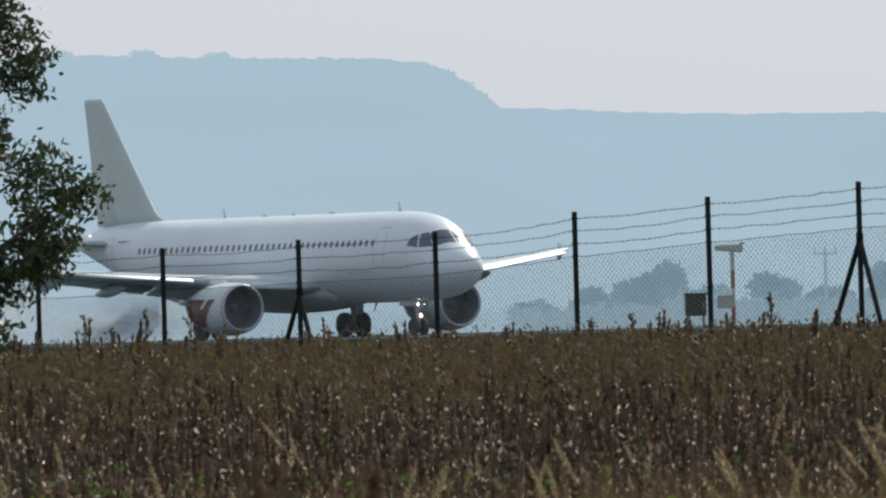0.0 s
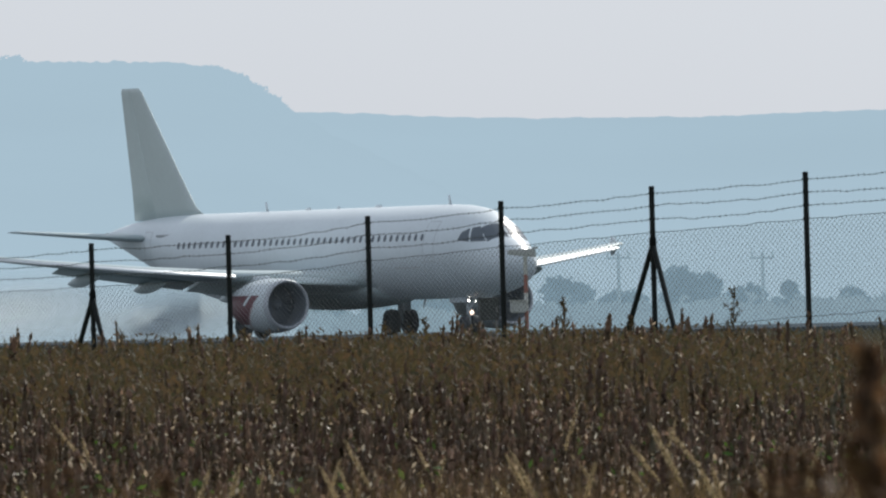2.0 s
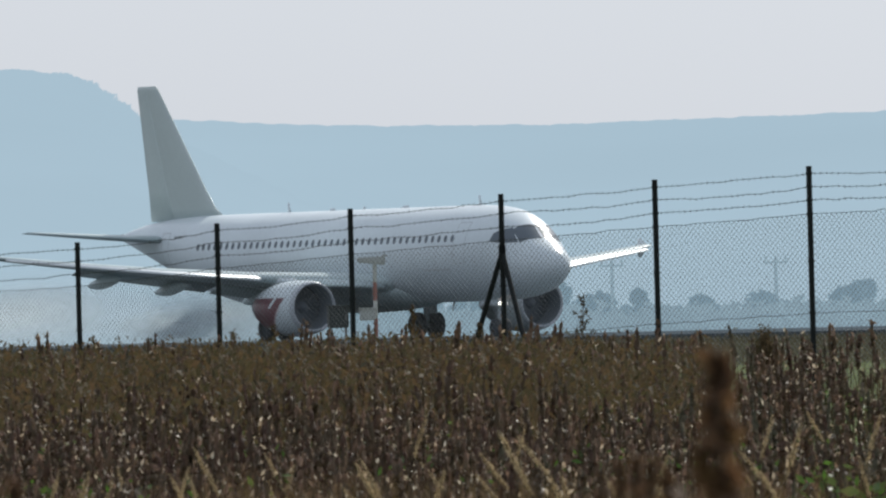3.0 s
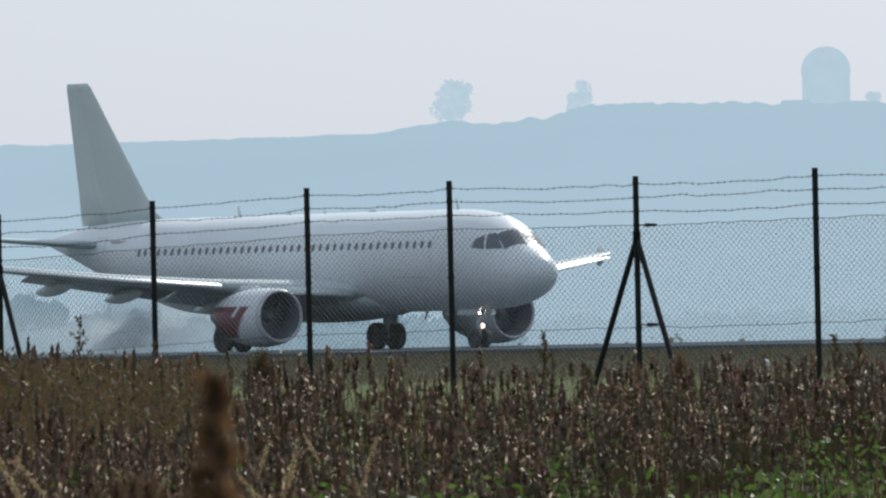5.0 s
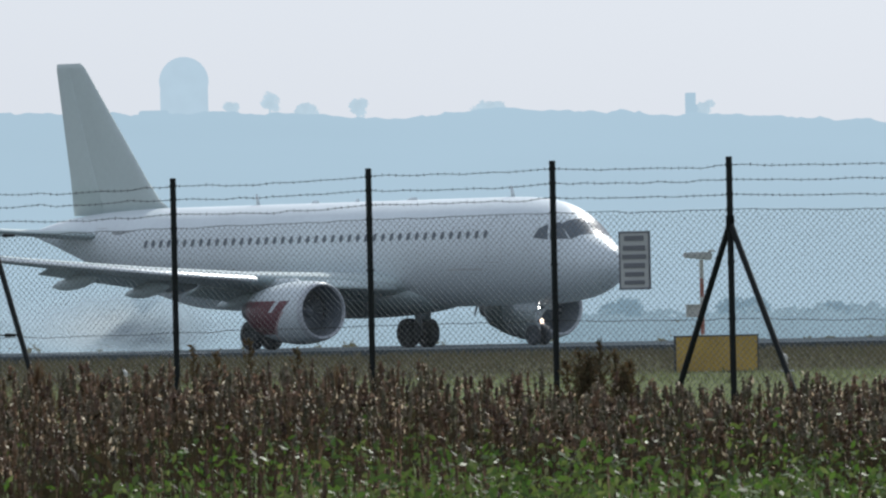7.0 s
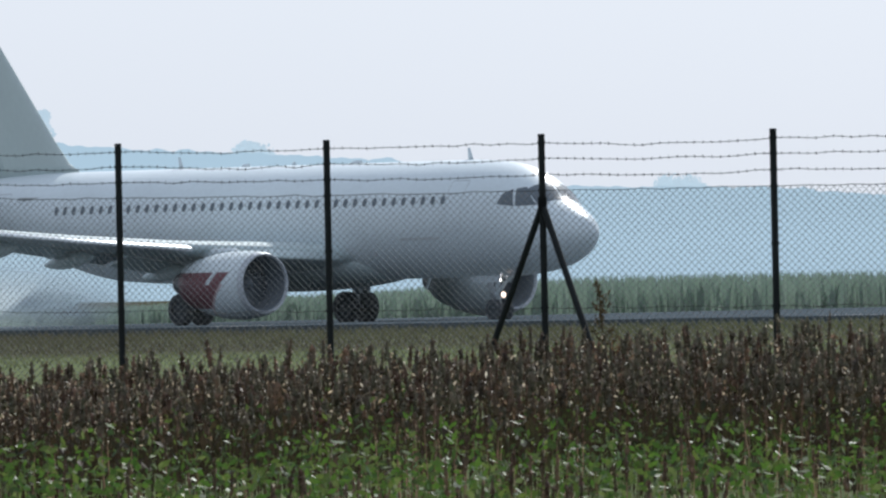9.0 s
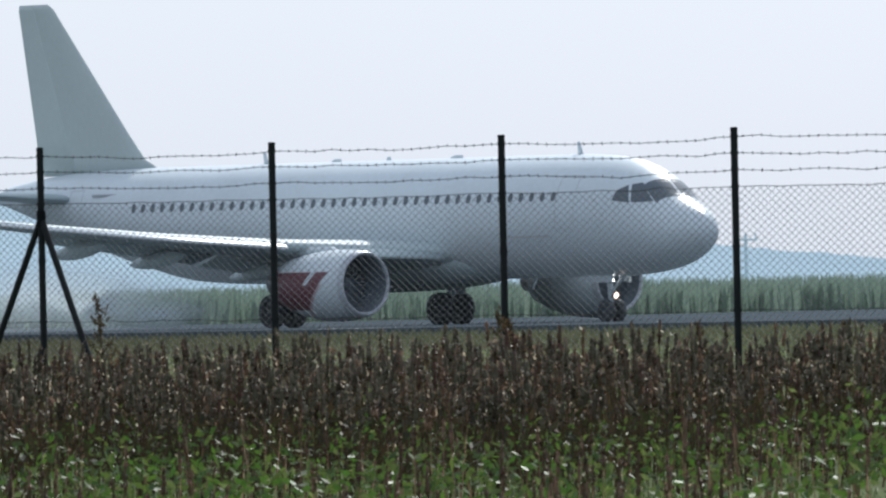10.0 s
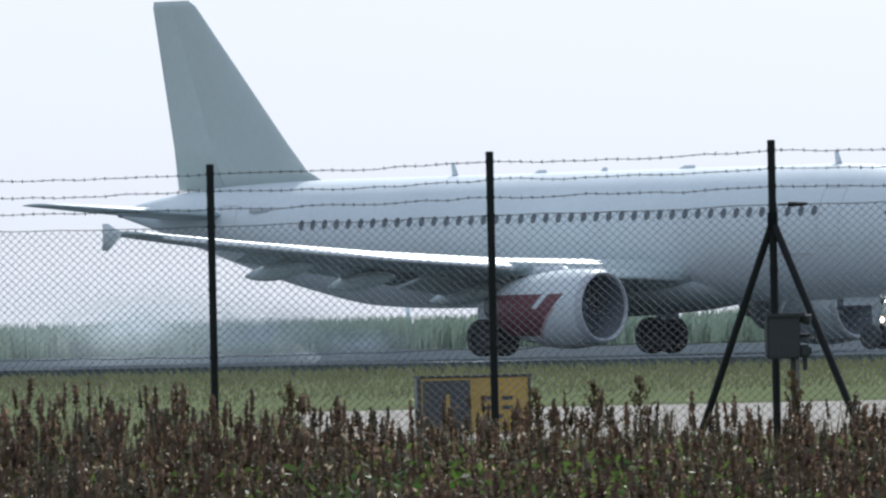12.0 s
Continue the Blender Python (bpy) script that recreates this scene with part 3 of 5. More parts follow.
def airliner():
    a = thing("airliner", Matrix(), "all-white twin-engine jet airliner rolling with lights on", "airplane")
    xs = sorted(set(np.concatenate([np.linspace(0.27, 0.6, 8), np.linspace(0.6, 7, 34), np.linspace(7, 23, 17), np.linspace(23, 37.5, 30)]).tolist()))
    sec = []
    for x in xs:
        c, h, w = hull(x)
        sec.append([Vector((-x, w * math.sin(t), c + h * math.cos(t))) for t in np.linspace(0, 2 * math.pi, 56, endpoint=False)])
    rings("fuselage", sec, PAINT, a, "plain white fuselage, unmarked")
    # belly fairing
    sec = []
    for x in np.linspace(10.2, 22.2, 25):
        k = math.sin(math.pi * (x - 10.2) / 12.0) ** 0.45 if 10.2 < x < 22.2 else 0.0
        sec.append([Vector((-x, (0.4 + 1.75 * k) * math.sin(t), 2.35 + (0.3 + 0.62 * k) * math.cos(t))) for t in np.linspace(0, 2 * math.pi, 32, endpoint=False)])
    rings("belly_fairing", sec, WINGGREY, a, "grey wing-to-body fairing")
    for sgn in (1, -1):
        # flight-deck panes
        front = [(1.58, 0.05), (1.86, 1.0), (2.52, 0.98), (2.30, 0.05)]
        patch("windshield_pane", lambda u, v: Vector((-(q := bilinear(front, u, v))[0], sgn * q[1], top_z(q[0], q[1]))), 6, 5, PANE, a, "dark windshield pane")
        for c in ([(1.94, 4.28), (2.60, 4.26), (2.84, 4.86), (2.58, 4.92)], [(2.68, 4.26), (3.36, 4.34), (3.26, 4.68), (2.94, 4.85)]):
            patch("side_window", lambda u, v: Vector((-(q := bilinear(c, u, v))[0], side_y(q[0], q[1], sgn), q[1])), 4, 4, PANE, a, "dark flight-deck side pane")
        # cabin windows
        for i in range(42):
            x = 6.02 + 0.533 * i
            z = 4.52
            y = side_y(x, z, sgn)
            c, h, w = hull(x)
            nrm = Vector((0, y / w ** 2, (z - c) / h ** 2)).normalized()
            up = Vector((0, -nrm.z * sgn, abs(nrm.y)))
            ring = [Vector((-x, y, z)) + Vector((0.115 * math.cos(t), 0, 0)) + up * (0.165 * math.sin(t)) for t in np.linspace(0, 2 * math.pi, 10, endpoint=False)]
            shell("cabin_window", [p + nrm * 0.012 for p in ring] + [p - nrm * 0.03 for p in ring], [tuple(range(10))] + [(j, (j + 1) % 10, 10 + (j + 1) % 10, 10 + j) for j in range(10)], PANE, a, smooth=False)
        # doors: thin raised outlines
        for x0, x1 in ((5.0, 5.85), (31.2, 32.0)):
            bm = bmesh.new()
            for p, q in (((x0, 3.45), (x0, 5.2)), ((x1, 3.45), (x1, 5.2)), ((x0, 5.2), (x1, 5.2)), ((x0, 3.45), (x1, 3.45))):
                last = None
                for s in np.linspace(0, 1, 9):
                    x, z = p[0] + (q[0] - p[0]) * s, p[1] + (q[1] - p[1]) * s
                    here = Vector((-x, side_y(x, z, sgn), z))
                    if last:
                        add_rod(bm, last, here, 0.012, None, 5)
                    last = here
            part("door_outline", bm, BARGREY, a, "grey door outline")
        part("marking_bar", box_bm((1.7, 0.02, 0.10), (-29.6, side_y(29.6, 5.0, sgn), 5.0)), BARGREY, a, "small grey marking bar")
        part("marking_bar", box_bm((2.2, 0.02, 0.07), (-7.3, side_y(7.3, 3.2, sgn), 3.2)), BARGREY, a, "small grey marking bar")
        # wing
        span = [(1.2, 11.2, 7.6, 2.66, 0.15, 0.07), (1.95, 11.75, 6.9, 2.72, 0.15, 0.065), (4.0, 12.95, 5.75, 2.88, 0.13, 0.05), (6.4, 14.25, 4.45, 3.04, 0.12, 0.04), (10.0, 16.2, 3.3, 3.37, 0.11, 0.03), (14.0, 18.4, 2.25, 3.82, 0.105, 0.02), (16.6, 19.8, 1.65, 4.15, 0.10, 0.01), (16.95, 20.1, 1.35, 4.19, 0.09, 0.01)]
        rings("wing", [foil(le, ch, sgn * y, z, th, droop=dr) for y, le, ch, z, th, dr in span], WINGGREY, a, "light grey swept wing")
        rings("slat", [foil(le - 0.62, 1.5, sgn * y, z - 0.20, 0.17, 8, droop=-0.22) for y, le, ch, z, th in [(2.15, 11.85, 6.7, 2.70, 0), (4.9, 13.4, 5.2, 2.90, 0)]], WINGGREY, a, "grey inboard slat, extended")
        rings("slat", [foil(le - 0.40, ch * 0.20 + 0.22, sgn * y, z - 0.10, 0.20, 8, droop=-0.16) for y, le, ch, z, th in [(6.7, 14.4, 4.35, 3.05, 0), (10.0, 16.2, 3.3, 3.35, 0), (16.2, 19.55, 1.8, 4.07, 0)]], METAL, a, "satin metal outboard slat, extended")
        rings("flap", [foil(te - 0.75, 1.35, sgn * y, z, 0.10, 6, droop=0.28) for y, te, z in [(2.0, 18.65, 2.25), (6.3, 18.7, 2.80)]], WINGGREY, a, "inboard flap, lowered")
        rings("flap", [foil(te - 0.6, c, sgn * y, z, 0.10, 6, droop=0.28) for y, te, z, c in [(6.5, 18.72, 2.82, 1.25), (12.6, 19.95, 3.55, 0.85)]], WINGGREY, a, "outboard flap, lowered")
        for y, x, z in ((4.2, 18.3, 2.36), (8.4, 18.6, 2.84), (11.4, 19.2, 3.18)):
            sec = []
            for s in np.linspace(0, 1, 11):
                r = 0.03 + 0.2 * math.sin(math.pi * s) ** 0.7
                sec.append([Vector((-(x - 1.2 + 2.9 * s), sgn * y + 0.7 * r * math.cos(t), z - 0.05 - 0.28 * s + r * 1.2 * math.sin(t))) for t in np.linspace(0, 2 * math.pi, 12, endpoint=False)])
            rings("flap_track_fairing", sec, WINGGREY, a)
        # wingtip fence
        rings("wingtip_fence", [foil(21.1, 0.28, sgn * 17.05, 3.68, 0.05, 6, True), foil(20.55, 0.85, sgn * 17.0, 4.19, 0.06, 6, True), foil(21.1, 0.26, sgn * 17.05, 4.50, 0.05, 6, True)], PAINT, a, "arrow-shaped white wingtip fence")
        # tailplane
        rings("tailplane", [foil(31.6, 3.75, sgn * 0.5, 4.85, 0.10), foil(33.2, 2.5, sgn * 3.4, 5.08, 0.10), foil(34.6, 1.35, sgn * 6.0, 5.30, 0.09), foil(34.9, 1.0, sgn * 6.22, 5.32, 0.08)], WINGGREY, a, "pale grey tailplane")
        engine(a, sgn)
        main_gear(a, sgn)
    # fin and rudder
    rings("fin", [foil(28.3, 5.0, 0, 5.75, 0.04, 11, True), foil(29.3, 4.2, 0, 6.25, 0.065, 11, True), foil(30.15, 3.65, 0, 7.1, 0.08, 11, True), foil(34.17, 1.16, 0, 11.6, 0.09, 11, True), foil(34.45, 0.94, 0, 11.8, 0.07, 11, True)], FINPAINT, a, "off-white unmarked fin")
    rings("rudder", [foil(32.95, 2.12, 0, 5.75, 0.10, 9, True), foil(33.5, 1.74, 0, 7.1, 0.10, 9, True), foil(35.25, 0.84, 0, 11.6, 0.09, 9, True), foil(35.3, 0.76, 0, 11.8, 0.08, 9, True)], FINPAINT, a, "off-white rudder")
    part("exhaust_pipe", rod_bm((-37.3, 0, 5.07), (-37.75, 0, 5.1), 0.17, 0.15, 14), DULLMETAL, a, "sooty tail exhaust", True)
    for x, h, w in ((6.5, 0.42, 0.30), (22.7, 0.42, 0.30), (16.3, 0.12, 0.35), (12.6, 0.10, 0.9), (18.9, 0.10, 0.7)):
        rings("antenna", [foil(x, w, 0, 5.9, 0.12, 6, True), foil(x + h * 0.45, w * 0.5, 0, 5.95 + h, 0.12, 6, True)], PAINT, a, "small blade antenna")
    part("antenna", rod_bm((-9.0, 0, 1.85), (-9.2, 0, 1.45), 0.06, 0.03, 8), PAINT, a, "belly antenna")
    nose_gear(a)
    return a


def engine(a, sgn):
    y, z, x0 = sgn * 5.75, 1.72, 11.15
    e = new("engine")
    e.parent, e.location = a, (-x0, y, z)
    e["label"] = "white turbofan engine with faded red rear cowl" if sgn < 0 else "white turbofan engine with grey rear cowl"
    ang = np.linspace(0, 2 * math.pi, 40, endpoint=False)

    def skin(name, prof, mat, label="", caps=False):
        return rings(name, [[Vector((-x, r * math.sin(t), dz + r * math.cos(t))) for t in ang] for x, r, dz in prof], mat, e, label, caps)
    skin("inlet_lip", [(0.10, 0.965, 0), (0.06, 0.975, 0), (0.02, 1.0, 0), (0.0, 1.03, 0), (0.03, 1.07, 0), (0.22, 1.13, -0.01)], LIP, "bare metal inlet lip")
    skin("fan_cowl", [(0.22, 1.128, -0.01), (0.6, 1.18, -0.03), (1.2, 1.215, -0.05), (1.8, 1.20, -0.05), (2.3, 1.15, -0.04)], COWL if sgn < 0 else PAINT, "white fan cowl with a slanted red flash" if sgn < 0 else "white fan cowl")
    skin("rear_cowl", [(2.3, 1.148, -0.04), (2.9, 1.05, -0.02), (3.5, 0.90, 0.0), (3.95, 0.76, 0.02), (3.97, 0.70, 0.02), (3.6, 0.68, 0.02)], COWL if sgn < 0 else WINGGREY, "rear cowl with faded red paint" if sgn < 0 else "grey rear cowl")
    skin("inlet_duct", [(0.10, 0.965, 0), (0.4, 0.93, 0), (0.8, 0.90, 0), (1.15, 0.88, 0)], DUCT, "dark inlet duct")
    skin("core_nozzle", [(3.4, 0.55, 0.03), (4.1, 0.50, 0.04), (4.75, 0.36, 0.05), (4.78, 0.33, 0.05), (4.4, 0.32, 0.05)], DULLMETAL, "sooty core nozzle", True)
    blade = None
    for i in range(24):
        if blade is None:
            bm = bmesh.new()
            q = []
            for r, wd, tw in ((0.26, 0.07, 0.5), (0.88, 0.12, 1.0)):
                for s in (-1, 1):
                    tt = s * wd * math.cos(tw) / max(r, 0.3)
                    q.append(bm.verts.new((-1.05 - s * wd * math.sin(tw), r * math.sin(tt), r * math.cos(tt))))
            bm.faces.new((q[0], q[1], q[3], q[2]))
            blade = part("fan_blade", bm, FANGREY, e)
        else:
            o = new("fan_blade", blade.data)
            o.parent, o.rotation_euler = e, (2 * math.pi * i / 24, 0, 0)
    part("fan_backing", rod_bm((-1.2, 0, 0), (-1.3, 0, 0), 0.88, 0.88, 32), FANGREY, e, "dark duct behind the fan")
    skin("spinner", [(0.72, 0.02, 0), (0.85, 0.14, 0), (1.0, 0.23, 0), (1.15, 0.28, 0)], FANGREY, "dark spinner", True)
    rings("pylon", [foil(x0 + 0.9, 6.0, y, z + 1.0, 0.05, 8, True), foil(x0 + 1.7, 5.6, y, z + 1.28, 0.05, 8, True), foil(x0 + 3.0, 4.6, y, 2.95, 0.05, 8, True)], PAINT, a, "white engine pylon")
    part("strake", box_bm((0.75, 0.02, 0.2), (-1.25, -sgn * 0.88, 0.86), 0.005, Matrix.Rotation(radians(-sgn * -45), 4, "X")), PAINT, e, "small cowl strake")


def wheel(parent, at, r, w):
    ob = part("wheel", rod_bm((at[0], at[1] - w * 0.36, at[2]), (at[0], at[1] + w * 0.36, at[2]), r * 0.55, None, 20), HUB, parent, "dark metal wheel hub")
    prof = [(-0.5, 0.56), (-0.5, 0.86), (-0.42, 0.96), (-0.25, 1.0), (0.25, 1.0), (0.42, 0.96), (0.5, 0.86), (0.5, 0.56)]
    rings("tyre", [[Vector((at[0] + q * r * math.sin(t), at[1] + p * w, at[2] + q * r * math.cos(t))) for t in np.linspace(0, 2 * math.pi, 30, endpoint=False)] for p, q in prof], RUBBER, ob, "dark rubber tyre", False)


def main_gear(a, sgn):
    g = new("main_gear")
    g.parent, g.location = a, (-17.71, sgn * 3.795, RWY_Z)
    g["label"] = "twin-wheel main landing gear leg"
    part("strut", rod_bm((0, 0, 0.5), (0.1, -sgn * 0.05, 2.5), 0.13, 0.15, 14), PAINT, g, "grey gear strut", True)
    part("axle", rod_bm((0, -0.5, 0.57), (0, 0.5, 0.57), 0.09, None, 10), DULLMETAL, g)
    part("side_brace", rod_bm((0.05, 0, 1.3), (0.1, -sgn * 1.5, 2.2), 0.07, None, 10), PAINT, g)
    part("torque_link", box_bm((0.4, 0.12, 0.08), (-0.25, 0, 0.95), 0.01, Matrix.Rotation(0.6, 4, "Y")), DULLMETAL, g)
    part("gear_door", box_bm((1.0, 0.04, 1.35), (0.05, sgn * 0.22, 1.75), 0.02), PAINT, g, "white gear door")
    for s in (-1, 1):
        wheel(g, (0, s * 0.46, 0.575), 0.575, 0.42)


def nose_gear(a):
    g = new("nose_gear")
    g.parent, g.location = a, (-5.25, 0, RWY_Z)
    g["label"] = "nose landing gear with lit lamps"
    part("strut", rod_bm((0, 0, 0.38), (-0.1, 0, 2.1), 0.09, 0.11, 12), PAINT, g, "white nose gear strut", True)
    part("axle", rod_bm((0, -0.3, 0.385), (0, 0.3, 0.385), 0.06, None, 10), DULLMETAL, g)
    part("drag_brace", rod_bm((0, 0, 1.0), (1.1, 0, 2.0), 0.06, None, 10), PAINT, g)
    for s in (-1, 1):
        wheel(g, (0, s * 0.25, 0.385), 0.385, 0.23)
        part("gear_door", box_bm((1.5, 0.03, 0.55), (-0.2, s * 0.42, 1.62), 0.01), PAINT, g, "white nose gear door")
    for y, z, r, m in ((-0.16, 1.42, 0.058, LAMP), (0.16, 1.42, 0.058, LAMP), (-0.02, 0.90, 0.11, WARMLAMP)):
        case = part("lamp_housing", rod_bm((0.10, y, z), (0.26, y, z), 0.05, r + 0.02, 14), DULLMETAL, g)
        bm = bmesh.new()
        bmesh.ops.create_uvsphere(bm, u_segments=14, v_segments=8, radius=r, matrix=Matrix.Translation((0.25, y, z)) @ Matrix.Diagonal((0.5, 1, 1, 1)))
        part("lamp", bm, m, case, "lit white landing lamp", True)


plane = airliner()


# ---- the airfield fence ----
FENCE_A, FENCE_DIR = Vector((6.50, 164.89, 0)), Vector((0.4811, -0.8767, 0))
# distance along the line and height of each post's top
POST_U = [-9.16, -6.16, -3.16, 0.00, 3.08, 6.13, 8.95, 12.04, 15.09, 18.05, 20.70, 24.05, 27.16, 30.43, 33.40, 36.16, 39.14, 42.11, 45.05, 47.98, 51.03, 53.95, 56.81, 59.88, 62.78, 65.75, 68.74, 71.65, 74.62, 77.59, 80.56]
POST_Z = [2.12, 2.16, 2.21, 2.25, 2.29, 2.45, 2.56, 2.66, 2.75, 2.83, 2.85, 2.83, 2.85, 2.88, 2.89, 2.87, 2.83, 2.79, 2.76, 2.75, 2.73, 2.73, 2.73, 2.73, 2.72, 2.71, 2.74, 2.76, 2.77, 2.77, 2.77]
FENCE_TOP = 0.49


def at_fence(u, z):
    p = FENCE_A + FENCE_DIR * u
    return Vector((p.x, p.y, z))


# how far each brace foot stands off the usual spread
BRACE_SHIFT = {(11, -1): 0.08, (11, 1): 0.08, (15, -1): 0.07, (15, 1): 0.28, (19, 1): 0.09, (23, 1): 0.09, (27, -1): 0.15, (27, 1): 0.12}
fence = thing("fence", Matrix(), "tall chain-link airfield fence topped with barbed wire", "fence")
GREEN = POST
for k, (u, z) in enumerate(zip(POST_U, POST_Z)):
    a, b = at_fence(u, z - 2.85), at_fence(u, z)
    p = part("post", rod_bm(a, b, 0.031, None, 10), GREEN, fence, "dark steel fence post")
    part("cap", rod_bm(b, b + Vector((0, 0, 0.02)), 0.036, 0.028, 10), GREEN, p)
    for q in (0.06, 0.20, 0.345, FENCE_TOP, 1.0, 1.55):
        part("wire_clip", rod_bm(b - Vector((0, 0, q + 0.012)), b - Vector((0, 0, q - 0.012)), 0.038, None, 8), GREEN, p)
    if (k - 3) % 4 == 0:
        for s in (-1, 1):
            foot = at_fence(u + s * 0.98 + BRACE_SHIFT.get((k, s), 0.0), z - 2.6) + Vector((-0.10, -0.05, 0))
            br = part("brace", rod_bm(b - Vector((0, 0, 0.62)), foot, 0.030, None, 8), GREEN, fence, "slanting steel brace")
            part("clamp", rod_bm(b - Vector((0, 0, 0.70)), b - Vector((0, 0, 0.55)), 0.042, None, 10), GREEN, br)
rng = np.random.default_rng(21)


def strand(name, u0, z0, u1, z1, sag, r, mat, barbs):
    """A slack wire between two posts, with twisted barbs."""
    bm = bmesh.new()
    pts = []
    for s in np.linspace(0, 1, 13):
        z = z0 + (z1 - z0) * s - sag * 4 * s * (1 - s)
        pts.append(at_fence(u0 + (u1 - u0) * s, z) + Vector((0.03, -0.02, rng.normal() * 0.006 * (0 < s < 1))))
    v, f = [], []
    for p in pts:
        for t in (0.5, 2.6, 4.7):
            v.append(p + FENCE_DIR.cross(Vector((0, 0, 1))) * (r * math.cos(t)) + Vector((0, 0, r * math.sin(t))))
    for i in range(len(pts) - 1):
        for j in range(3):
            f.append((i * 3 + j, i * 3 + (j + 1) % 3, (i + 1) * 3 + (j + 1) % 3, (i + 1) * 3 + j))
    if barbs:
        n = int((u1 - u0) / 0.11)
        for i in range(n):
            s = (i + 0.5) / n * 12
            k = int(s)
            p = pts[k].lerp(pts[k + 1], s - k)
            for w in (Vector((0.3, 0.2, 1)), Vector((0.5, -0.8, -0.8))):
                w = (w + Vector(rng.normal(size=3)) * 0.3).normalized() * 0.017
                g = FENCE_DIR * 0.0035
                q = len(v)
                v += [p - w - g, p - w + g, p + w + g, p + w - g]
                f.append((q, q + 1, q + 2, q + 3))
    return shell(name, v, f, mat, fence, smooth=False)


for k in range(len(POST_U) - 1):
    u0, u1, z0, z1 = POST_U[k], POST_U[k + 1], POST_Z[k], POST_Z[k + 1]
    for q in (0.06, 0.20, 0.345):
        strand("barbed_wire", u0, z0 - q, u1, z1 - q, rng.uniform(0.008, 0.03), 0.0042, BARB, True)
    for q in (FENCE_TOP, 1.55, 2.45):
        strand("tension_wire", u0, z0 - q, u1, z1 - q, 0.006, 0.0038, BARB, False)
    # chain link: zigzag wires crossing at 45 degrees
    v, f = [], []
    cell, hgt, skew = 0.092, 1.98, 1.42
    L = u1 - u0
    n = int((L + hgt * skew) / cell)
    for s in (1, -1):
        for i in range(n):
            o = i * cell - (hgt * skew if s > 0 else 0)
            # enters at the bottom, leaves at the top
            t0, t1 = 0.0, hgt
            if s > 0:
                t0, t1 = max(0, -o / skew), min(hgt, (L - o) / skew)
            else:
                t0, t1 = max(0, (o - L) / skew), min(hgt, o / skew)
            if t1 - t0 < 0.02:
                continue
            ends = []
            for t in (t0, t1):
                u = o + s * t * skew
                zz = z0 + (z1 - z0) * u / L - FENCE_TOP - hgt + t
                ends.append(at_fence(u0 + u, zz) + Vector((0.034, -0.022, 0)))
            q = len(v)
            out = FENCE_DIR.cross(Vector((0, 0, 1))) * 0.0025
            up = (FENCE_DIR * -s + Vector((0, 0, skew))).normalized() * 0.0025
            for p in ends:
                v += [p + out, p + up, p - out, p - up]
            f += [(q + j, q + (j + 1) % 4, q + 4 + (j + 1) % 4, q + 4 + j) for j in range(4)]
    shell("chain_link", v, f, WIRE, fence, "galvanised chain-link panel")
for k in (11, 27):
    for q in (0.49, 1.52):
        p = at_fence(POST_U[k] + 0.26, POST_Z[k] - q)
        bm = rod_bm(p - FENCE_DIR * 0.09, p + FENCE_DIR * 0.09, 0.022, 0.012, 8)
        add_rod(bm, p - FENCE_DIR * 0.2, p - FENCE_DIR * 0.09, 0.007, None, 6)
        part("wire_tensioner", bm, GREEN, fence, "small black wire tensioner")

# notice board on the mesh
notice = thing("notice_board", Matrix.Translation(Vector((23.19, 134.46, 1.39 + 136.6 * math.tan(radians(0.218))))) @ pose(0, 0, 0, 0, 0, -61.24), "weathered white notice board wired to the fence", "sign")
part("board", box_bm((0.46, 0.012, 0.55), (0, -0.02, 0), 0.004), SIGNWHITE, notice)
for e in ((0.48, 0.02, 0.02, 0, 0.275), (0.48, 0.02, 0.02, 0, -0.275), (0.02, 0.02, 0.57, -0.23, 0), (0.02, 0.02, 0.57, 0.23, 0)):
    part("board_edge", box_bm((e[0], e[1], e[2]), (e[3], -0.022, e[4]), 0.003), SIGNINK, notice)
for i, (z, w, h) in enumerate(((0.215, 0.40, 0.05), (0.12, 0.46, 0.05), (0.035, 0.50, 0.045), (-0.05, 0.44, 0.05), (-0.135, 0.40, 0.045), (-0.215, 0.42, 0.04))):
    part("print_bar", box_bm((w * 0.75, 0.006, h), (0, -0.030, z), 0.002), SIGNINK, notice)


# ---- airfield fittings behind the fence ----
def visibility_meter(az, d, top, turn):
    ob = thing("visibility_meter", Matrix.Translation(spot(az, d)) @ pose(0, 0, 0, 0, 0, turn), "pale instrument head on a red and white pole with a box", "weather instrument", "visibility meters")
    n = 6
    for k in range(n):
        z0, z1 = top * 0.93 * k / n, top * 0.93 * (k + 1) / n
        part("pole_band", rod_bm((0, 0, z0), (0, 0, z1), 0.05, None, 10), POLEWHITE if k % 2 else POLERED, ob)
    bm = box_bm((0.66, 0.22, 0.20), (-0.08, 0, top * 0.96), 0.03)
    for v in bm.verts:
        if v.co.x < -0.2:
            v.co.z = top * 0.96 + 0.03 + (v.co.z - top * 0.96) * 0.6
    head = part("head", bm, PALE, ob, "pale grey instrument head")
    part("hood", box_bm((0.12, 0.26, 0.05), (0.24, 0, top * 0.96 + 0.12), 0.01), PALE, head)
    body = part("control_box", box_bm((0.36, 0.26, 0.27), (-0.20, -0.05, top * 0.50), 0.015), PALE, ob, "pale grey control box")
    part("box_lid", box_bm((0.42, 0.32, 0.03), (-0.20, -0.05, top * 0.50 + 0.15), 0.008), POLEWHITE, body)
    return ob


visibility_meter(4.03, 330, 2.75, 0)
visibility_meter(10.05, 331, 2.83, 0)


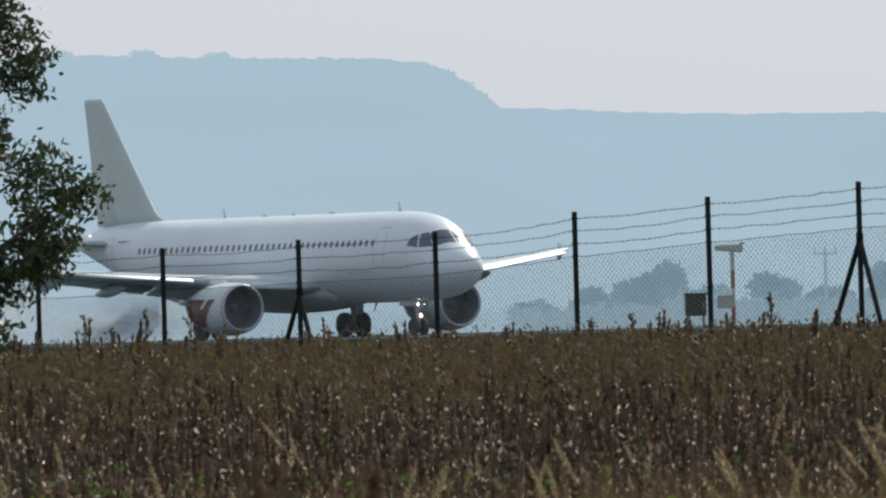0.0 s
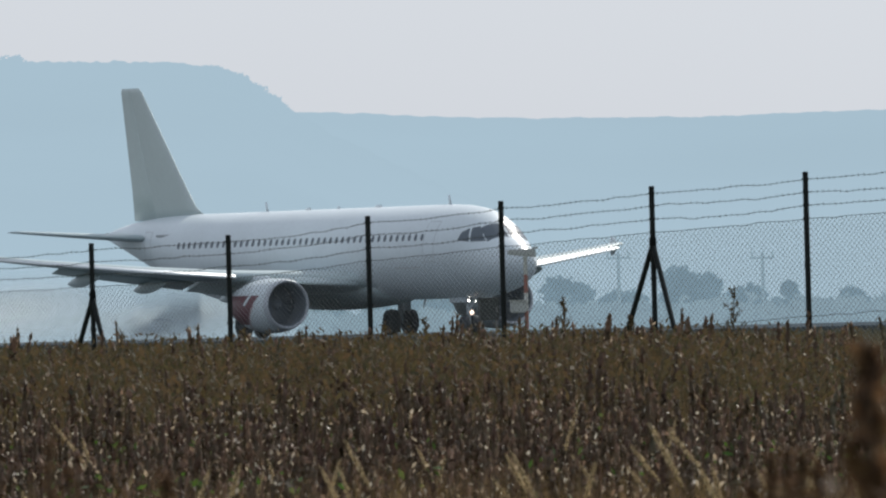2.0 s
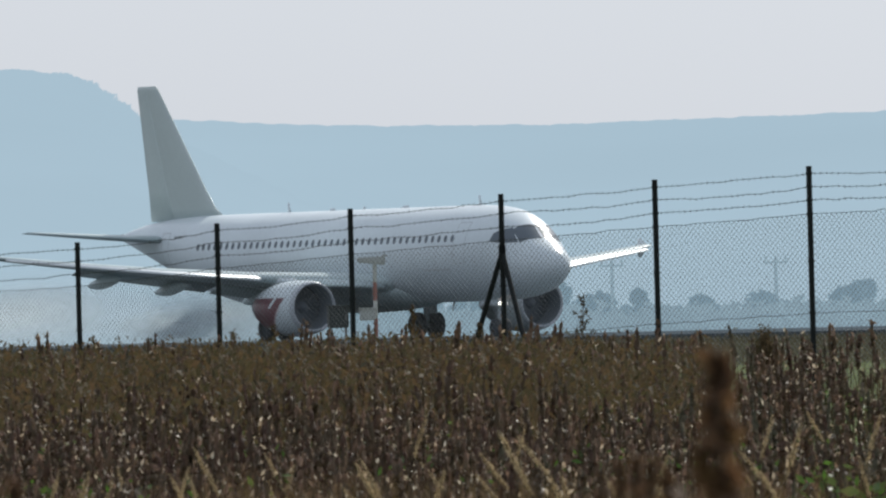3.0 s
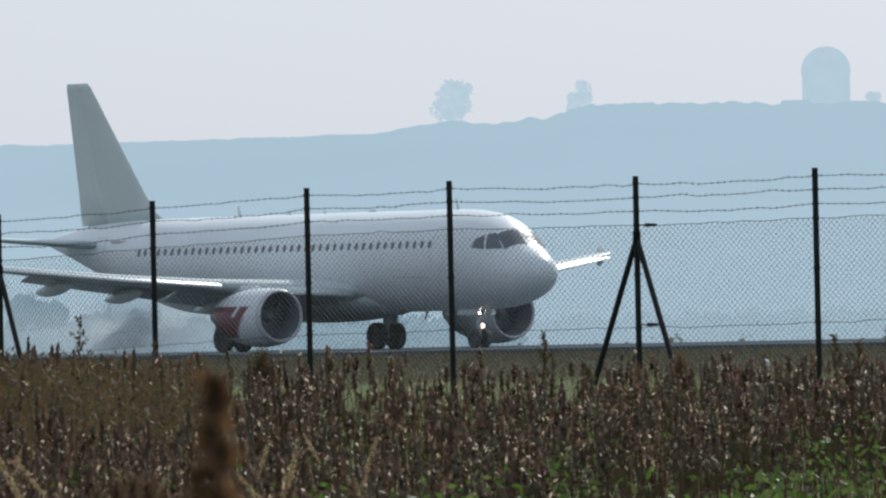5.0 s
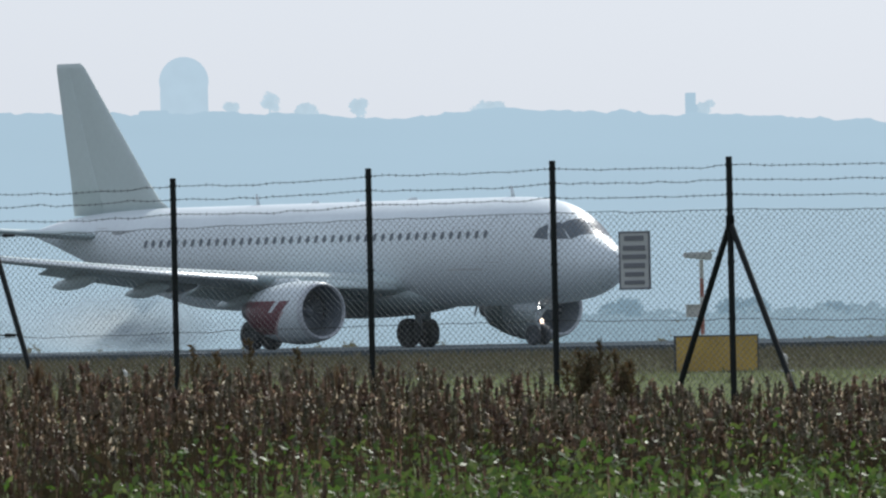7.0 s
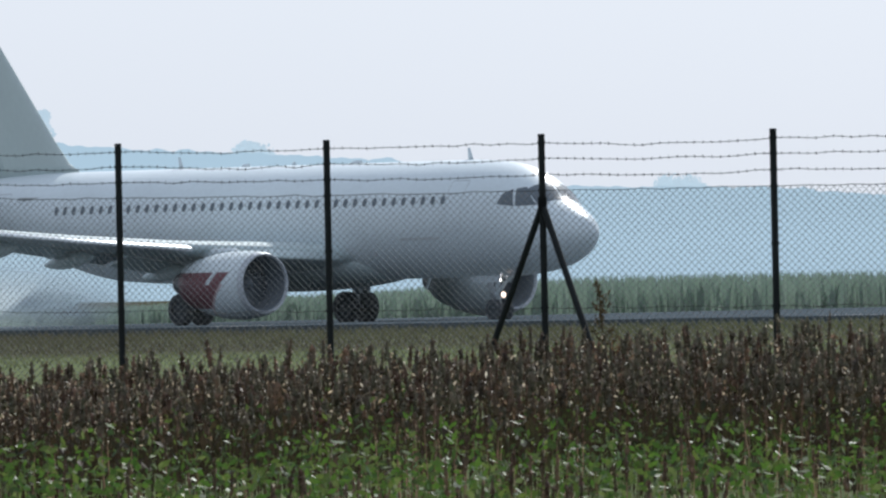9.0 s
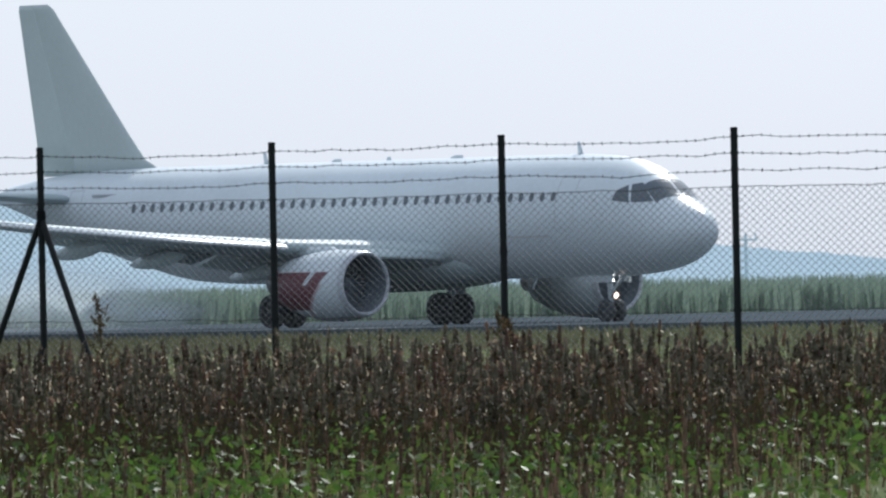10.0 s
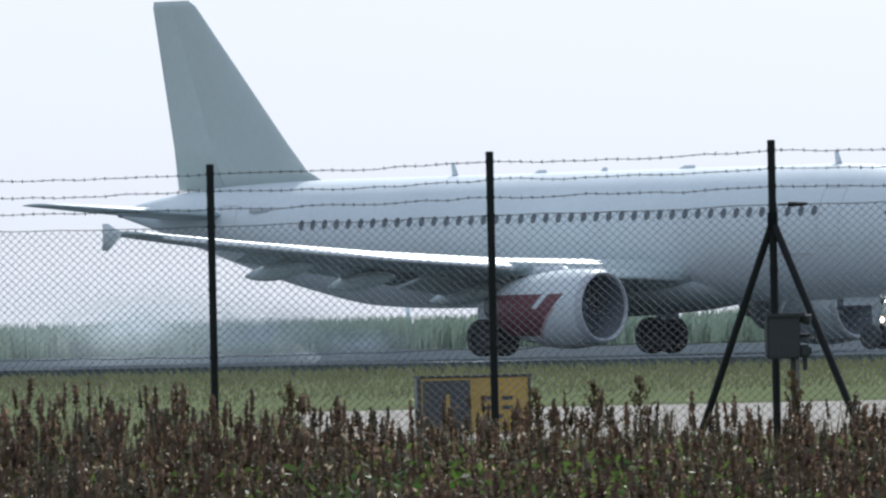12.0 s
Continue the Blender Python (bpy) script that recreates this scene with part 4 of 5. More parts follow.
def cabinet(az, d, w, h, mat, label):
    ob = thing("equipment_cabinet", Matrix.Translation(spot(az, d)) @ pose(0, 0, 0, 0, 0, -az + 12), label, "cabinet", "equipment cabinets")
    for x in (-w * 0.4, w * 0.4):
        part("leg", box_bm((0.05, 0.05, h - 0.45), (x, 0, (h - 0.45) / 2), 0.004), DULLMETAL, ob)
    part("body", box_bm((w, w * 0.7, 0.5), (0, 0, h - 0.25), 0.02), mat, ob)
    part("lid", box_bm((w + 0.06, w * 0.7 + 0.06, 0.05), (0, 0, h + 0.015), 0.012), mat, ob)
    part("door", box_bm((w * 0.86, 0.02, 0.42), (0, -w * 0.35 - 0.008, h - 0.25), 0.008), mat, ob)
    part("handle", box_bm((0.03, 0.03, 0.14), (w * 0.34, -w * 0.35 - 0.03, h - 0.25), 0.006), DULLMETAL, ob)


cabinet(3.875, 329, 0.46, 1.58, BOXGREY, "dark grey equipment cabinet behind the fence")


def guidance_sign(centre, turn, w, h, label, lettered):
    ob = thing("guidance_sign", Matrix.Translation(centre) @ pose(0, 0, 0, 0, 0, turn), label, "sign", "airfield guidance signs")
    part("casing", box_bm((w, 0.32, h), (0, 0, h / 2), 0.015), YELLOW, ob, "yellow sign casing")
    part("end_panel", box_bm((0.05, 0.34, h + 0.03), (-w / 2 - 0.02, 0, h / 2), 0.008), BLACK, ob, "black end panel")
    part("end_panel", box_bm((0.03, 0.34, h + 0.03), (w / 2 + 0.012, 0, h / 2), 0.008), BLACK, ob, "black end panel")
    part("top_rail", box_bm((w + 0.1, 0.36, 0.03), (0, 0, h + 0.013), 0.006), BOXGREY, ob, "grey top rail")
    for x in (-w * 0.35, w * 0.35):
        part("leg", rod_bm((x, 0, -0.35), (x, 0, 0.02), 0.03, None, 8), DULLMETAL, ob)
    if lettered:
        part("dark_panel", box_bm((w * 0.44, 0.012, h * 0.90), (-w * 0.26, -0.162, h / 2), 0.003), BLACK, ob, "black sign panel")
        for x, z, q in ((0.12, 0.62, 0.05), (0.30, 0.62, 0.05), (0.12, 0.45, 0.04), (0.30, 0.45, 0.05), (0.21, 0.30, 0.05)):
            part("symbol_bar", box_bm((0.14, 0.01, q), (x * w, -0.163, z * h), 0.002), BLACK, ob)
        part("symbol_bar", box_bm((0.05, 0.01, h * 0.4), (-w * 0.25, -0.172, h * 0.5), 0.002), YELLOW, ob)


guidance_sign(spot(10.105, 330, 0.0), -10, 1.92, 0.82, "yellow airfield guidance sign with black ends", False)
guidance_sign(spot(20.63, 180, -0.02), -14, 1.40, 0.72, "yellow and black airfield guidance sign in the weeds", True)

jb = thing("junction_box", Matrix.Translation(spot(21.91, 108.6)) @ pose(0, 0, 0, 0, 0, -15), "grey electrical junction box on a thin pole at the fence", "junction box")
body = part("body", box_bm((0.26, 0.16, 0.33), (-0.02, 0, 1.23), 0.012), BOXGREY, jb)
part("lid", box_bm((0.31, 0.2, 0.03), (0.0, 0, 1.40), 0.008), BOXGREY, body)
part("horn", rod_bm((0.12, 0, 1.37), (0.20, -0.02, 1.36), 0.03, 0.045, 12), BOXGREY, jb)
part("socket", box_bm((0.10, 0.12, 0.10), (0.15, 0, 1.12), 0.02), BOXGREY, jb)
part("bracket", box_bm((0.03, 0.03, 0.12), (0.15, 0, 1.03), 0.004), BOXGREY, jb)
part("pole", rod_bm((0.06, 0, 0), (0.06, 0, 1.08), 0.022, None, 10), BOXGREY, jb)
part("conduit", rod_bm((0.10, 0.01, 0), (0.10, 0.01, 1.08), 0.011, None, 8), DULLMETAL, jb)


# ---- the tree in front of the fence ----
def leaf_set(rng, centres, size):
    """Small diamond leaves at the given centres."""
    n = len(centres)
    a = rng.normal(size=(n, 3))
    a /= np.linalg.norm(a, axis=1)[:, None]
    b = np.cross(a, rng.normal(size=(n, 3)))
    b /= np.linalg.norm(b, axis=1)[:, None]
    s = (size * rng.uniform(0.6, 1.25, n))[:, None]
    v = np.stack([centres - a * s, centres + b * s * 0.45, centres + a * s, centres - b * s * 0.45], 1).reshape(-1, 3)
    return v, np.arange(n * 4).reshape(n, 4)


def field_tree():
    rng = np.random.default_rng(3)
    o = Vector((1.55, 129.9, -0.05))
    ob = thing("tree", Matrix.Translation(o), "leafy green tree with open crown before the fence", "tree")
    bm = bmesh.new()
    pts = [(0, 0, -0.1), (0.05, 0.1, 1.2), (-0.05, 0.0, 2.6), (0.1, 0.1, 4.0), (0.05, 0, 5.4)]
    for k in range(4):
        add_rod(bm, pts[k], pts[k + 1], 0.12 - 0.024 * k, 0.12 - 0.024 * (k + 1), 9)
    part("trunk", bm, BARK, ob, smooth=True)
    V = []
    lobes = [(0.85, 4.75, 0.42), (1.02, 4.02, 0.40), (0.68, 4.35, 0.5), (1.05, 3.72, 0.28), (1.10, 2.85, 0.38), (1.52, 2.60, 0.28), (1.18, 2.35, 0.42), (0.70, 1.75, 0.42), (1.28, 2.15, 0.26), (0.2, 3.5, 0.7),
             (0.15, 2.3, 0.75), (0.0, 4.9, 0.8), (0.85, 2.05, 0.4), (0.6, 1.3, 0.35), (1.12, 1.95, 0.22), (-0.6, 3.0, 0.8), (-0.5, 4.3, 0.8), (0.1, 5.6, 0.6), (0.72, 3.15, 0.3)]
    for x, z, r in lobes:
        limb = bmesh.new()
        c = Vector((x, rng.uniform(-0.25, 0.25), z))
        add_rod(limb, (0.02, 0.05, z - 0.5 * abs(x) - 0.2), c, 0.03, 0.008, 6)
        for t in range(int(40 * r / 0.4)):
            d = rng.normal(size=3)
            d /= np.linalg.norm(d)
            q = np.array(c) + d * r * rng.uniform(0.25, 1.0)
            V.append(q + rng.normal(size=(15, 3)) * 0.065)
            if t % 5 == 0:
                add_rod(limb, c, q, 0.007, 0.003, 4)
        part("limb", limb, BARK, ob)
    me = leaf_set(rng, np.concatenate(V), 0.045)
    crown = stuff("crown", [me], TREELEAF, "", "", "")
    crown.parent = ob


field_tree()


# ---- field of weeds between the eye and the fence ----
def fence_range(az):
    """How far the fence lies in a direction."""
    a = np.radians(az)
    sx, sy = np.sin(a), np.cos(a)
    return (FENCE_A.x * FENCE_DIR.y - FENCE_A.y * FENCE_DIR.x) / (sx * FENCE_DIR.y - sy * FENCE_DIR.x)


def crest(az):
    return np.interp(az, [0, 4.5, 6.4, 8.7, 9.5, 11.2, 12.6, 15, 18, 19.2, 20.5, 23], [1.44, 1.46, 1.22, 1.12, 0.95, 0.92, 1.09, 1.20, 1.24, 1.10, 0.97, 0.94])


def near_low(d):
    return np.interp(d, [36, 60, 110], [0.55, 0.72, 1.0])


def patchy(az, d, f, seed):
    return np.array([noise.noise((math.sin(radians(a)) * q * f, q * f * 0.6, seed)) for a, q in zip(az, d)])


def spikes(rng, base, height, length, girth, bits):
    """Whorled seed spikes: a lumpy tapering core, small curled bits standing off it, and the stem that carries it."""
    n = len(base)
    tilt = rng.normal(size=(n, 3)) * 0.05 * height[:, None]
    tilt[:, 2] = 0
    rows, sides = 9, 5
    s = np.linspace(0, 1, rows)
    whorl = np.array([0.35, 1.0, 0.7, 1.15, 0.65, 1.05, 0.55, 0.8, 0.15])
    ang = np.linspace(0, 2 * math.pi, sides, endpoint=False)[None, None, :] + rng.uniform(0, 6.3, (n, rows, 1))
    r = girth[:, None, None] * whorl[None, :, None] * rng.uniform(0.55, 1.5, (n, rows, sides))
    foot = height - length
    frac = (foot[:, None] + length[:, None] * s[None, :]) / height[:, None]
    axis = base[:, None, :] + np.stack([np.zeros_like(frac), np.zeros_like(frac), frac * height[:, None]], 2) + tilt[:, None, :] * (frac ** 1.6)[:, :, None]
    ring = axis[:, :, None, :] + np.stack([r * np.cos(ang), r * np.sin(ang), rng.normal(size=r.shape) * 0.3 * girth[:, None, None]], 3)
    v = ring.reshape(-1, 3)
    q = np.array([(i * sides + j, i * sides + (j + 1) % sides, (i + 1) * sides + (j + 1) % sides, (i + 1) * sides + j) for i in range(rows - 1) for j in range(sides)])
    quads = (np.arange(n)[:, None, None] * rows * sides + q[None]).reshape(-1, 4)
    pick = rng.integers(0, rows - 1, (n, bits))
    c = axis[np.arange(n)[:, None], pick] + rng.normal(size=(n, bits, 3)) * (girth[:, None] * 0.8)[:, :, None]
    tip = base + tilt + np.stack([np.zeros(n), np.zeros(n), height], 1)
    w = 0.0045
    sv = np.stack([base + (-w, 0, 0), base + (w, 0, 0), tip + (w * 0.3, 0, 0), tip + (-w * 0.3, 0, 0)], 1).reshape(-1, 3)
    return (v, quads), c.reshape(-1, 3), (sv, np.arange(n * 4).reshape(n, 4))


def curl_set(rng, centres, size):
    """Curled sliver leaves, mostly rising."""
    n = len(centres)
    a = rng.normal(size=(n, 3)) * (0.6, 0.6, 0.3) + (0, 0, 0.8)
    a /= np.linalg.norm(a, axis=1)[:, None]
    b = np.cross(a, rng.normal(size=(n, 3)))
    b /= np.linalg.norm(b, axis=1)[:, None]
    k = np.cross(a, b)
    s = (np.broadcast_to(size, (n,)) * rng.uniform(0.6, 1.4, n))[:, None]
    v = np.stack([centres - a * s, centres + b * s * 0.38 + k * s * 0.12, centres + a * s + k * s * 0.35, centres - b * s * 0.38 + k * s * 0.12], 1).reshape(-1, 3)
    i = np.arange(n)[:, None] * 4
    return v, np.concatenate([i, i + 1, i + 2, i, i + 2, i + 3], 1).reshape(-1, 3)


def heads_of(rng, base, height, per):
    """Several seed spikes for each plant, side by side and of uneven height."""
    n = len(base)
    b = np.repeat(base, per, 0) + rng.normal(size=(n * per, 3)) * np.array((0.035, 0.035, 0.0))
    return b, np.repeat(height, per) * rng.uniform(0.76, 1.03, n * per)


def scatter(rng, n, az0, az1, near, far):
    """Places with ever more room between them towards the fence; near and far are ranges as functions of the direction."""
    az = rng.uniform(az0, az1, n)
    a, b = near(az), far(az)
    d = 1 / (1 / b + rng.uniform(0, 1, n) * (1 / a - 1 / b))
    return az, d


rng = np.random.default_rng(9)
fr = fence_range
# brown docks: over the whole left of the field, and a belt along the fence further on
az, d = scatter(rng, 8200, 0.5, 23.2, lambda a: np.where(a < 5.6, 40.0, 40 + (fr(a) - 84 + np.interp(a, [9, 13, 17, 19], [0, 8, 16, -6])) * np.clip((a - 5.6) / 2.6, 0, 1)), lambda a: fr(a) - np.interp(a, [0, 3.4, 4.8, 23], [30, 25, 3, 1.5]))
az2, d2 = scatter(rng, 2600, 0.5, 5.8, lambda a: np.full(len(a), 42.0), lambda a: np.full(len(a), 128.0))
az, d = np.concatenate([az, az2]), np.concatenate([d, d2])
ok = patchy(az, d, 0.35, 4.0) > -0.22
az, d = az[ok], d[ok]
h = crest(az) * near_low(d) * rng.uniform(0.70, 0.97, len(az)) * np.where(rng.uniform(size=len(az)) < 0.03, 1.10, 1.0)
root = polar(az, d, np.full(len(az), -0.05))
base, hh = heads_of(rng, root, h, 2)
girth = np.repeat(np.interp(d, [40, 110], [0.0115, 0.0205]), 2) * rng.uniform(0.65, 1.3, len(base))
length = hh * rng.uniform(0.13, 0.26, len(hh))
# towards the taxiway the docks have greyed
dusk = np.repeat(rng.uniform(size=len(az)) < np.interp(az, [4.5, 7, 10, 15, 18, 20], [0.0, 0.30, 0.45, 0.75, 0.55, 0.2]), 2)
sv = []
for name, sel, mat, label in (("dock_field", ~dusk, DOCK, "rust-brown seeding dock plants filling the field"), ("greyed_docks", dusk, DOCKDUSK, "greyed olive-brown seeding docks in the field")):
    cores, bits, stems = spikes(rng, base[sel], hh[sel], length[sel], girth[sel], 9)
    # a share of the bits is coloured pale to stand in for sun glints
    pale = rng.uniform(size=len(bits)) < np.interp(np.repeat(np.repeat(az, 2)[sel], 9), [0, 10, 17], [0.28, 0.25, 0.12])
    wide = np.repeat(girth[sel], 9)
    stuff(name, [cores, curl_set(rng, bits[~pale], wide[~pale] * 0.95)], mat, label, "weeds")
    stuff("dry_husks", [curl_set(rng, bits[pale], np.clip(wide[pale] * 0.95, 0.011, 0.02))], GLINT, "pale slivers painted as sun glints on the dock plants", "weeds")
    sv.append(stems)
stuff("dock_stems", sv, STEM, "brown stems of the seeding dock plants", "weeds")
mid = np.repeat(root, 5, 0) + rng.normal(size=(len(root) * 5, 3)) * (0.06, 0.06, 0) + np.stack([np.zeros(len(root) * 5)] * 2 + [np.repeat(h, 5) * rng.uniform(0.25, 0.72, len(root) * 5)], 1)
stuff("dock_leaves", [curl_set(rng, mid, 0.05)], DOCKLEAF, "withered dark leaves low on the dock plants", "weeds")
# scattered nearer docks among the green
az, d = scatter(rng, 2000, 6.5, 23.2, lambda a: np.full(len(a), 40.0), lambda a: fr(a) - 30)
ok = patchy(az, d, 0.5, 8.0) > 0.05
az, d = az[ok], d[ok]
h = crest(az) * near_low(d) * rng.uniform(0.6, 0.9, len(az))
base, h = heads_of(rng, polar(az, d, np.full(len(az), -0.05)), h, 2)
cores, bits, stems = spikes(rng, base, h, h * rng.uniform(0.18, 0.32, len(h)), np.full(len(h), 0.011), 8)
pale = rng.uniform(size=len(bits)) < 0.3
stuff("sparse_docks", [cores, stems, curl_set(rng, bits[~pale], 0.011)], DOCK, "scattered brown docks standing in green undergrowth", "weeds")
stuff("sparse_husks", [curl_set(rng, bits[pale], 0.009)], GLINT, "pale slivers painted as sun glints on the scattered docks", "weeds")
# dry and olive grass between them, low
az, d = scatter(rng, 9000, 0.5, 23.2, lambda a: np.full(len(a), 40.0), lambda a: fr(a) + 5)
h = crest(az) * near_low(d) * rng.uniform(0.35, 0.74, len(az)) * np.where(az > 6.5, np.clip((d / fr(az) - 0.15) * 1.2, 0.45, 0.95), 1.0)
stuff("dry_grass", [blades(rng, len(az), polar(az, d, np.full(len(az), -0.05)), h, rng.uniform(0.007, 0.018, len(az)), 0.12)], STRAW, "dry olive and straw-coloured grass between the weeds", "grass")
# a thicker fringe of feathery grass tops before the fence at the start
az, d = scatter(rng, 9000, 0.5, 5.2, lambda a: np.full(len(a), 80.0), lambda a: fr(a) + 3)
h = crest(az) * rng.uniform(0.5, 0.86, len(az))
stuff("feathery_grass", [blades(rng, len(az), polar(az, d, np.full(len(az), -0.05)), h, rng.uniform(0.008, 0.026, len(az)), 0.10)], WEEDGREEN, "olive-green feathery weeds along the fence", "grass")
az, d = scatter(rng, 70000, 0.5, 5.4, lambda a: np.full(len(a), 74.0), lambda a: fr(a) + 2)
keepit = patchy(az, d, 0.8, 61.0) > -0.12
az, d = az[keepit], d[keepit]
z = crest(az) * rng.uniform(0.35, 0.80, len(az)) * (1 + 0.10 * patchy(az, d, 1.1, 63.0))
stuff("weed_leaves", [curl_set(rng, polar(az, d, z), 0.028)], WEEDGREEN, "small olive leaves of the rank weeds along the fence", "weeds")
az, d = scatter(rng, 9000, 6.0, 23.2, lambda a: fr(a) - 10, lambda a: fr(a) + 6)
h = crest(az) * rng.uniform(0.4, 0.85, len(az))
stuff("fence_grass", [blades(rng, len(az), polar(az, d, np.full(len(az), -0.05)), h, rng.uniform(0.006, 0.02, len(az)), 0.14)], WEEDGREEN, "olive-green rank grass at the foot of the fence", "grass")
# low green leafy growth in clumps
az, d = scatter(rng, 120000, 5.0, 23.2, lambda a: np.full(len(a), 46.0), lambda a: fr(a) - 8)
keepit = patchy(az, d, 0.16, 15.0) + 0.6 * patchy(az, d, 0.55, 31.0) + 0.16 * (az > 7.5) + 0.10 * (az > 12.5) - 0.26 * (az > 19.0) > 0.03
az, d = az[keepit], d[keepit]
z = 0.04 + rng.uniform(0, 1, len(az)) ** 0.6 * np.clip(0.42 + 0.45 * patchy(az, d, 0.7, 2.0), 0.12, 0.75)
stuff("green_leaves", [leaf_set(rng, polar(az, d, z), 0.034)], GREENLEAF, "fresh green leafy undergrowth with glinting leaves", "undergrowth")
az, d = scatter(rng, 16000, 0.5, 7.0, lambda a: np.full(len(a), 36.0), lambda a: np.full(len(a), 110.0))
keepit = patchy(az, d, 0.4, 25.0) > 0.08
az, d = az[keepit], d[keepit]
stuff("dusky_leaves", [leaf_set(rng, polar(az, d, rng.uniform(0.3, 0.80, len(az))), 0.022)], GREENLEAF, "patches of green leaves among the brown weeds", "undergrowth")


def tall_weed(az, back, top, seed, spread=0.5, name="tall_weed", label="dusky green tall weed standing at the fence"):
    """An upright branching weed: stem, rising branches, small leaves."""
    rng = np.random.default_rng(seed)
    d = float(fence_range(np.array([az]))[0]) - back
    ob = thing(name, Matrix.Translation(spot(az, d, -0.05)), label, "weed", "tall weeds at the fence")
    bm = bmesh.new()
    lean = rng.normal(size=2) * 0.05
    tip = Vector((lean[0], lean[1], top))
    add_rod(bm, (0, 0, 0), tip, 0.009, 0.003, 6)
    cs = []
    shoots = 13
    for k in range(shoots):
        s = 0.42 + 0.54 * (k + rng.uniform(0.0, 0.6)) / shoots
        a = k * 2.4 + rng.uniform(-0.4, 0.4)
        p = tip * s
        q = p + Vector((math.cos(a), math.sin(a), 1.35)) * spread * (1.10 - s) * rng.uniform(0.40, 0.62)
        add_rod(bm, p, q, 0.004, 0.002, 4)
        for _ in range(18):
            cs.append(np.array(p.lerp(q, rng.uniform(0.25, 1.05))) + rng.normal(size=3) * 0.011)
    for _ in range(80):
        cs.append(np.array(tip * rng.uniform(0.60, 1.0)) + rng.normal(size=3) * 0.013)
    part("stem", bm, STEM, ob)
    leaves = stuff("foliage", [curl_set(rng, np.array(cs), 0.021)], WEEDGREEN, "", "", "")
    leaves.parent = ob


for k, (az, top) in enumerate([(1.38, 1.52), (1.62, 1.55), (1.81, 1.63), (1.50, 1.35), (4.20, 1.53), (4.85, 1.60), (3.63, 1.34), (3.45, 1.30), (2.35, 1.28), (2.9, 1.28), (4.45, 1.32), (6.77, 1.30), (7.95, 1.22), (8.2, 1.28), (8.4, 1.18), (8.05, 1.15),
                                (13.82, 1.50), (15.42, 1.28), (15.44, 1.2), (17.09, 1.22), (16.2, 1.15), (19.9, 1.0), (21.12, 0.98), (21.31, 1.0), (22.0, 1.02), (20.9, 0.9), (16.8, 1.12), (14.6, 1.1), (18.2, 1.18)]):
    tall_weed(az, 1.2 + (k * 7 % 5) * 0.5, top, 300 + k)
for k, (az, top) in enumerate([(9.50, 1.0), (9.56, 1.12), (9.62, 1.2), (9.68, 1.1), (9.74, 1.0), (6.95, 0.95), (7.05, 0.92)]):
    tall_weed(az, 1.0 + 0.3 * (k % 3), top, 400 + k, 0.5, "bushy_weed", "dark bushy weed clump at the foot of the fence")


def weed_mound(az, back, top, width, mat, label, seed, leafy):
    """A rounded tussock: fine blades or leaves fanning out of one root."""
    rng = np.random.default_rng(seed)
    d = float(fence_range(np.array([az]))[0]) - back
    ob = thing("tussock", Matrix.Translation(spot(az, d, -0.05)), label, "weed", "tussocks by the fence")
    n = 700
    r = np.abs(rng.normal(size=n)) * 0.45
    a = rng.uniform(0, 2 * math.pi, n)
    reach = np.clip(1.0 - 0.45 * r ** 2, 0.3, 1) * rng.uniform(0.72, 1.0, n) * top
    root = np.stack([np.cos(a) * r * width * 0.30, np.sin(a) * r * width * 0.30, np.zeros(n)], 1)
    tip = np.stack([np.cos(a) * r * width, np.sin(a) * r * width, reach], 1)
    side = np.stack([-np.sin(a), np.cos(a), np.zeros(n)], 1) * 0.006
    v = np.stack([root - side, root + side, (root + tip) / 2 + side, tip, (root + tip) / 2 - side], 1).reshape(-1, 3)
    fan = stuff("tuft", [(v, np.arange(n * 5).reshape(n, 5))], mat, "", "", "")
    fan.parent = ob
    if leafy:
        s = rng.uniform(0.35, 1.0, (n, 5, 1))
        c = (root[:, None] + (tip - root)[:, None] * s).reshape(-1, 3) + rng.normal(size=(n * 5, 3)) * 0.02
        leaves = stuff("foliage", [curl_set(rng, c, 0.024)], mat, "", "", "")
        leaves.parent = ob


weed_mound(7.33, 1.5, 1.16, 0.34, RUSTGRASS, "rust-brown tussock of dry grass at the fence foot", 700, False)
weed_mound(7.16, 1.8, 1.02, 0.28, RUSTGRASS, "rust-brown tussock of dry grass at the fence foot", 701, False)
weed_mound(8.55, 1.0, 1.06, 0.40, RUSTGRASS, "rust-brown tussock of dry grass at the fence foot", 702, False)
weed_mound(9.58, 1.4, 1.12, 0.30, WEEDGREEN, "dark olive leafy weed mound at the fence foot", 703, True)
weed_mound(9.72, 1.6, 0.98, 0.26, WEEDGREEN, "dark olive leafy weed mound at the fence foot", 704, True)
weed_mound(13.86, 9.0, 1.02, 0.24, RUSTGRASS, "brown dry weed tussock among the docks", 705, True)
weed_mound(5.62, 6.0, 1.25, 0.35, WEEDGREEN, "dark olive leafy weed mound among the docks", 706, True)


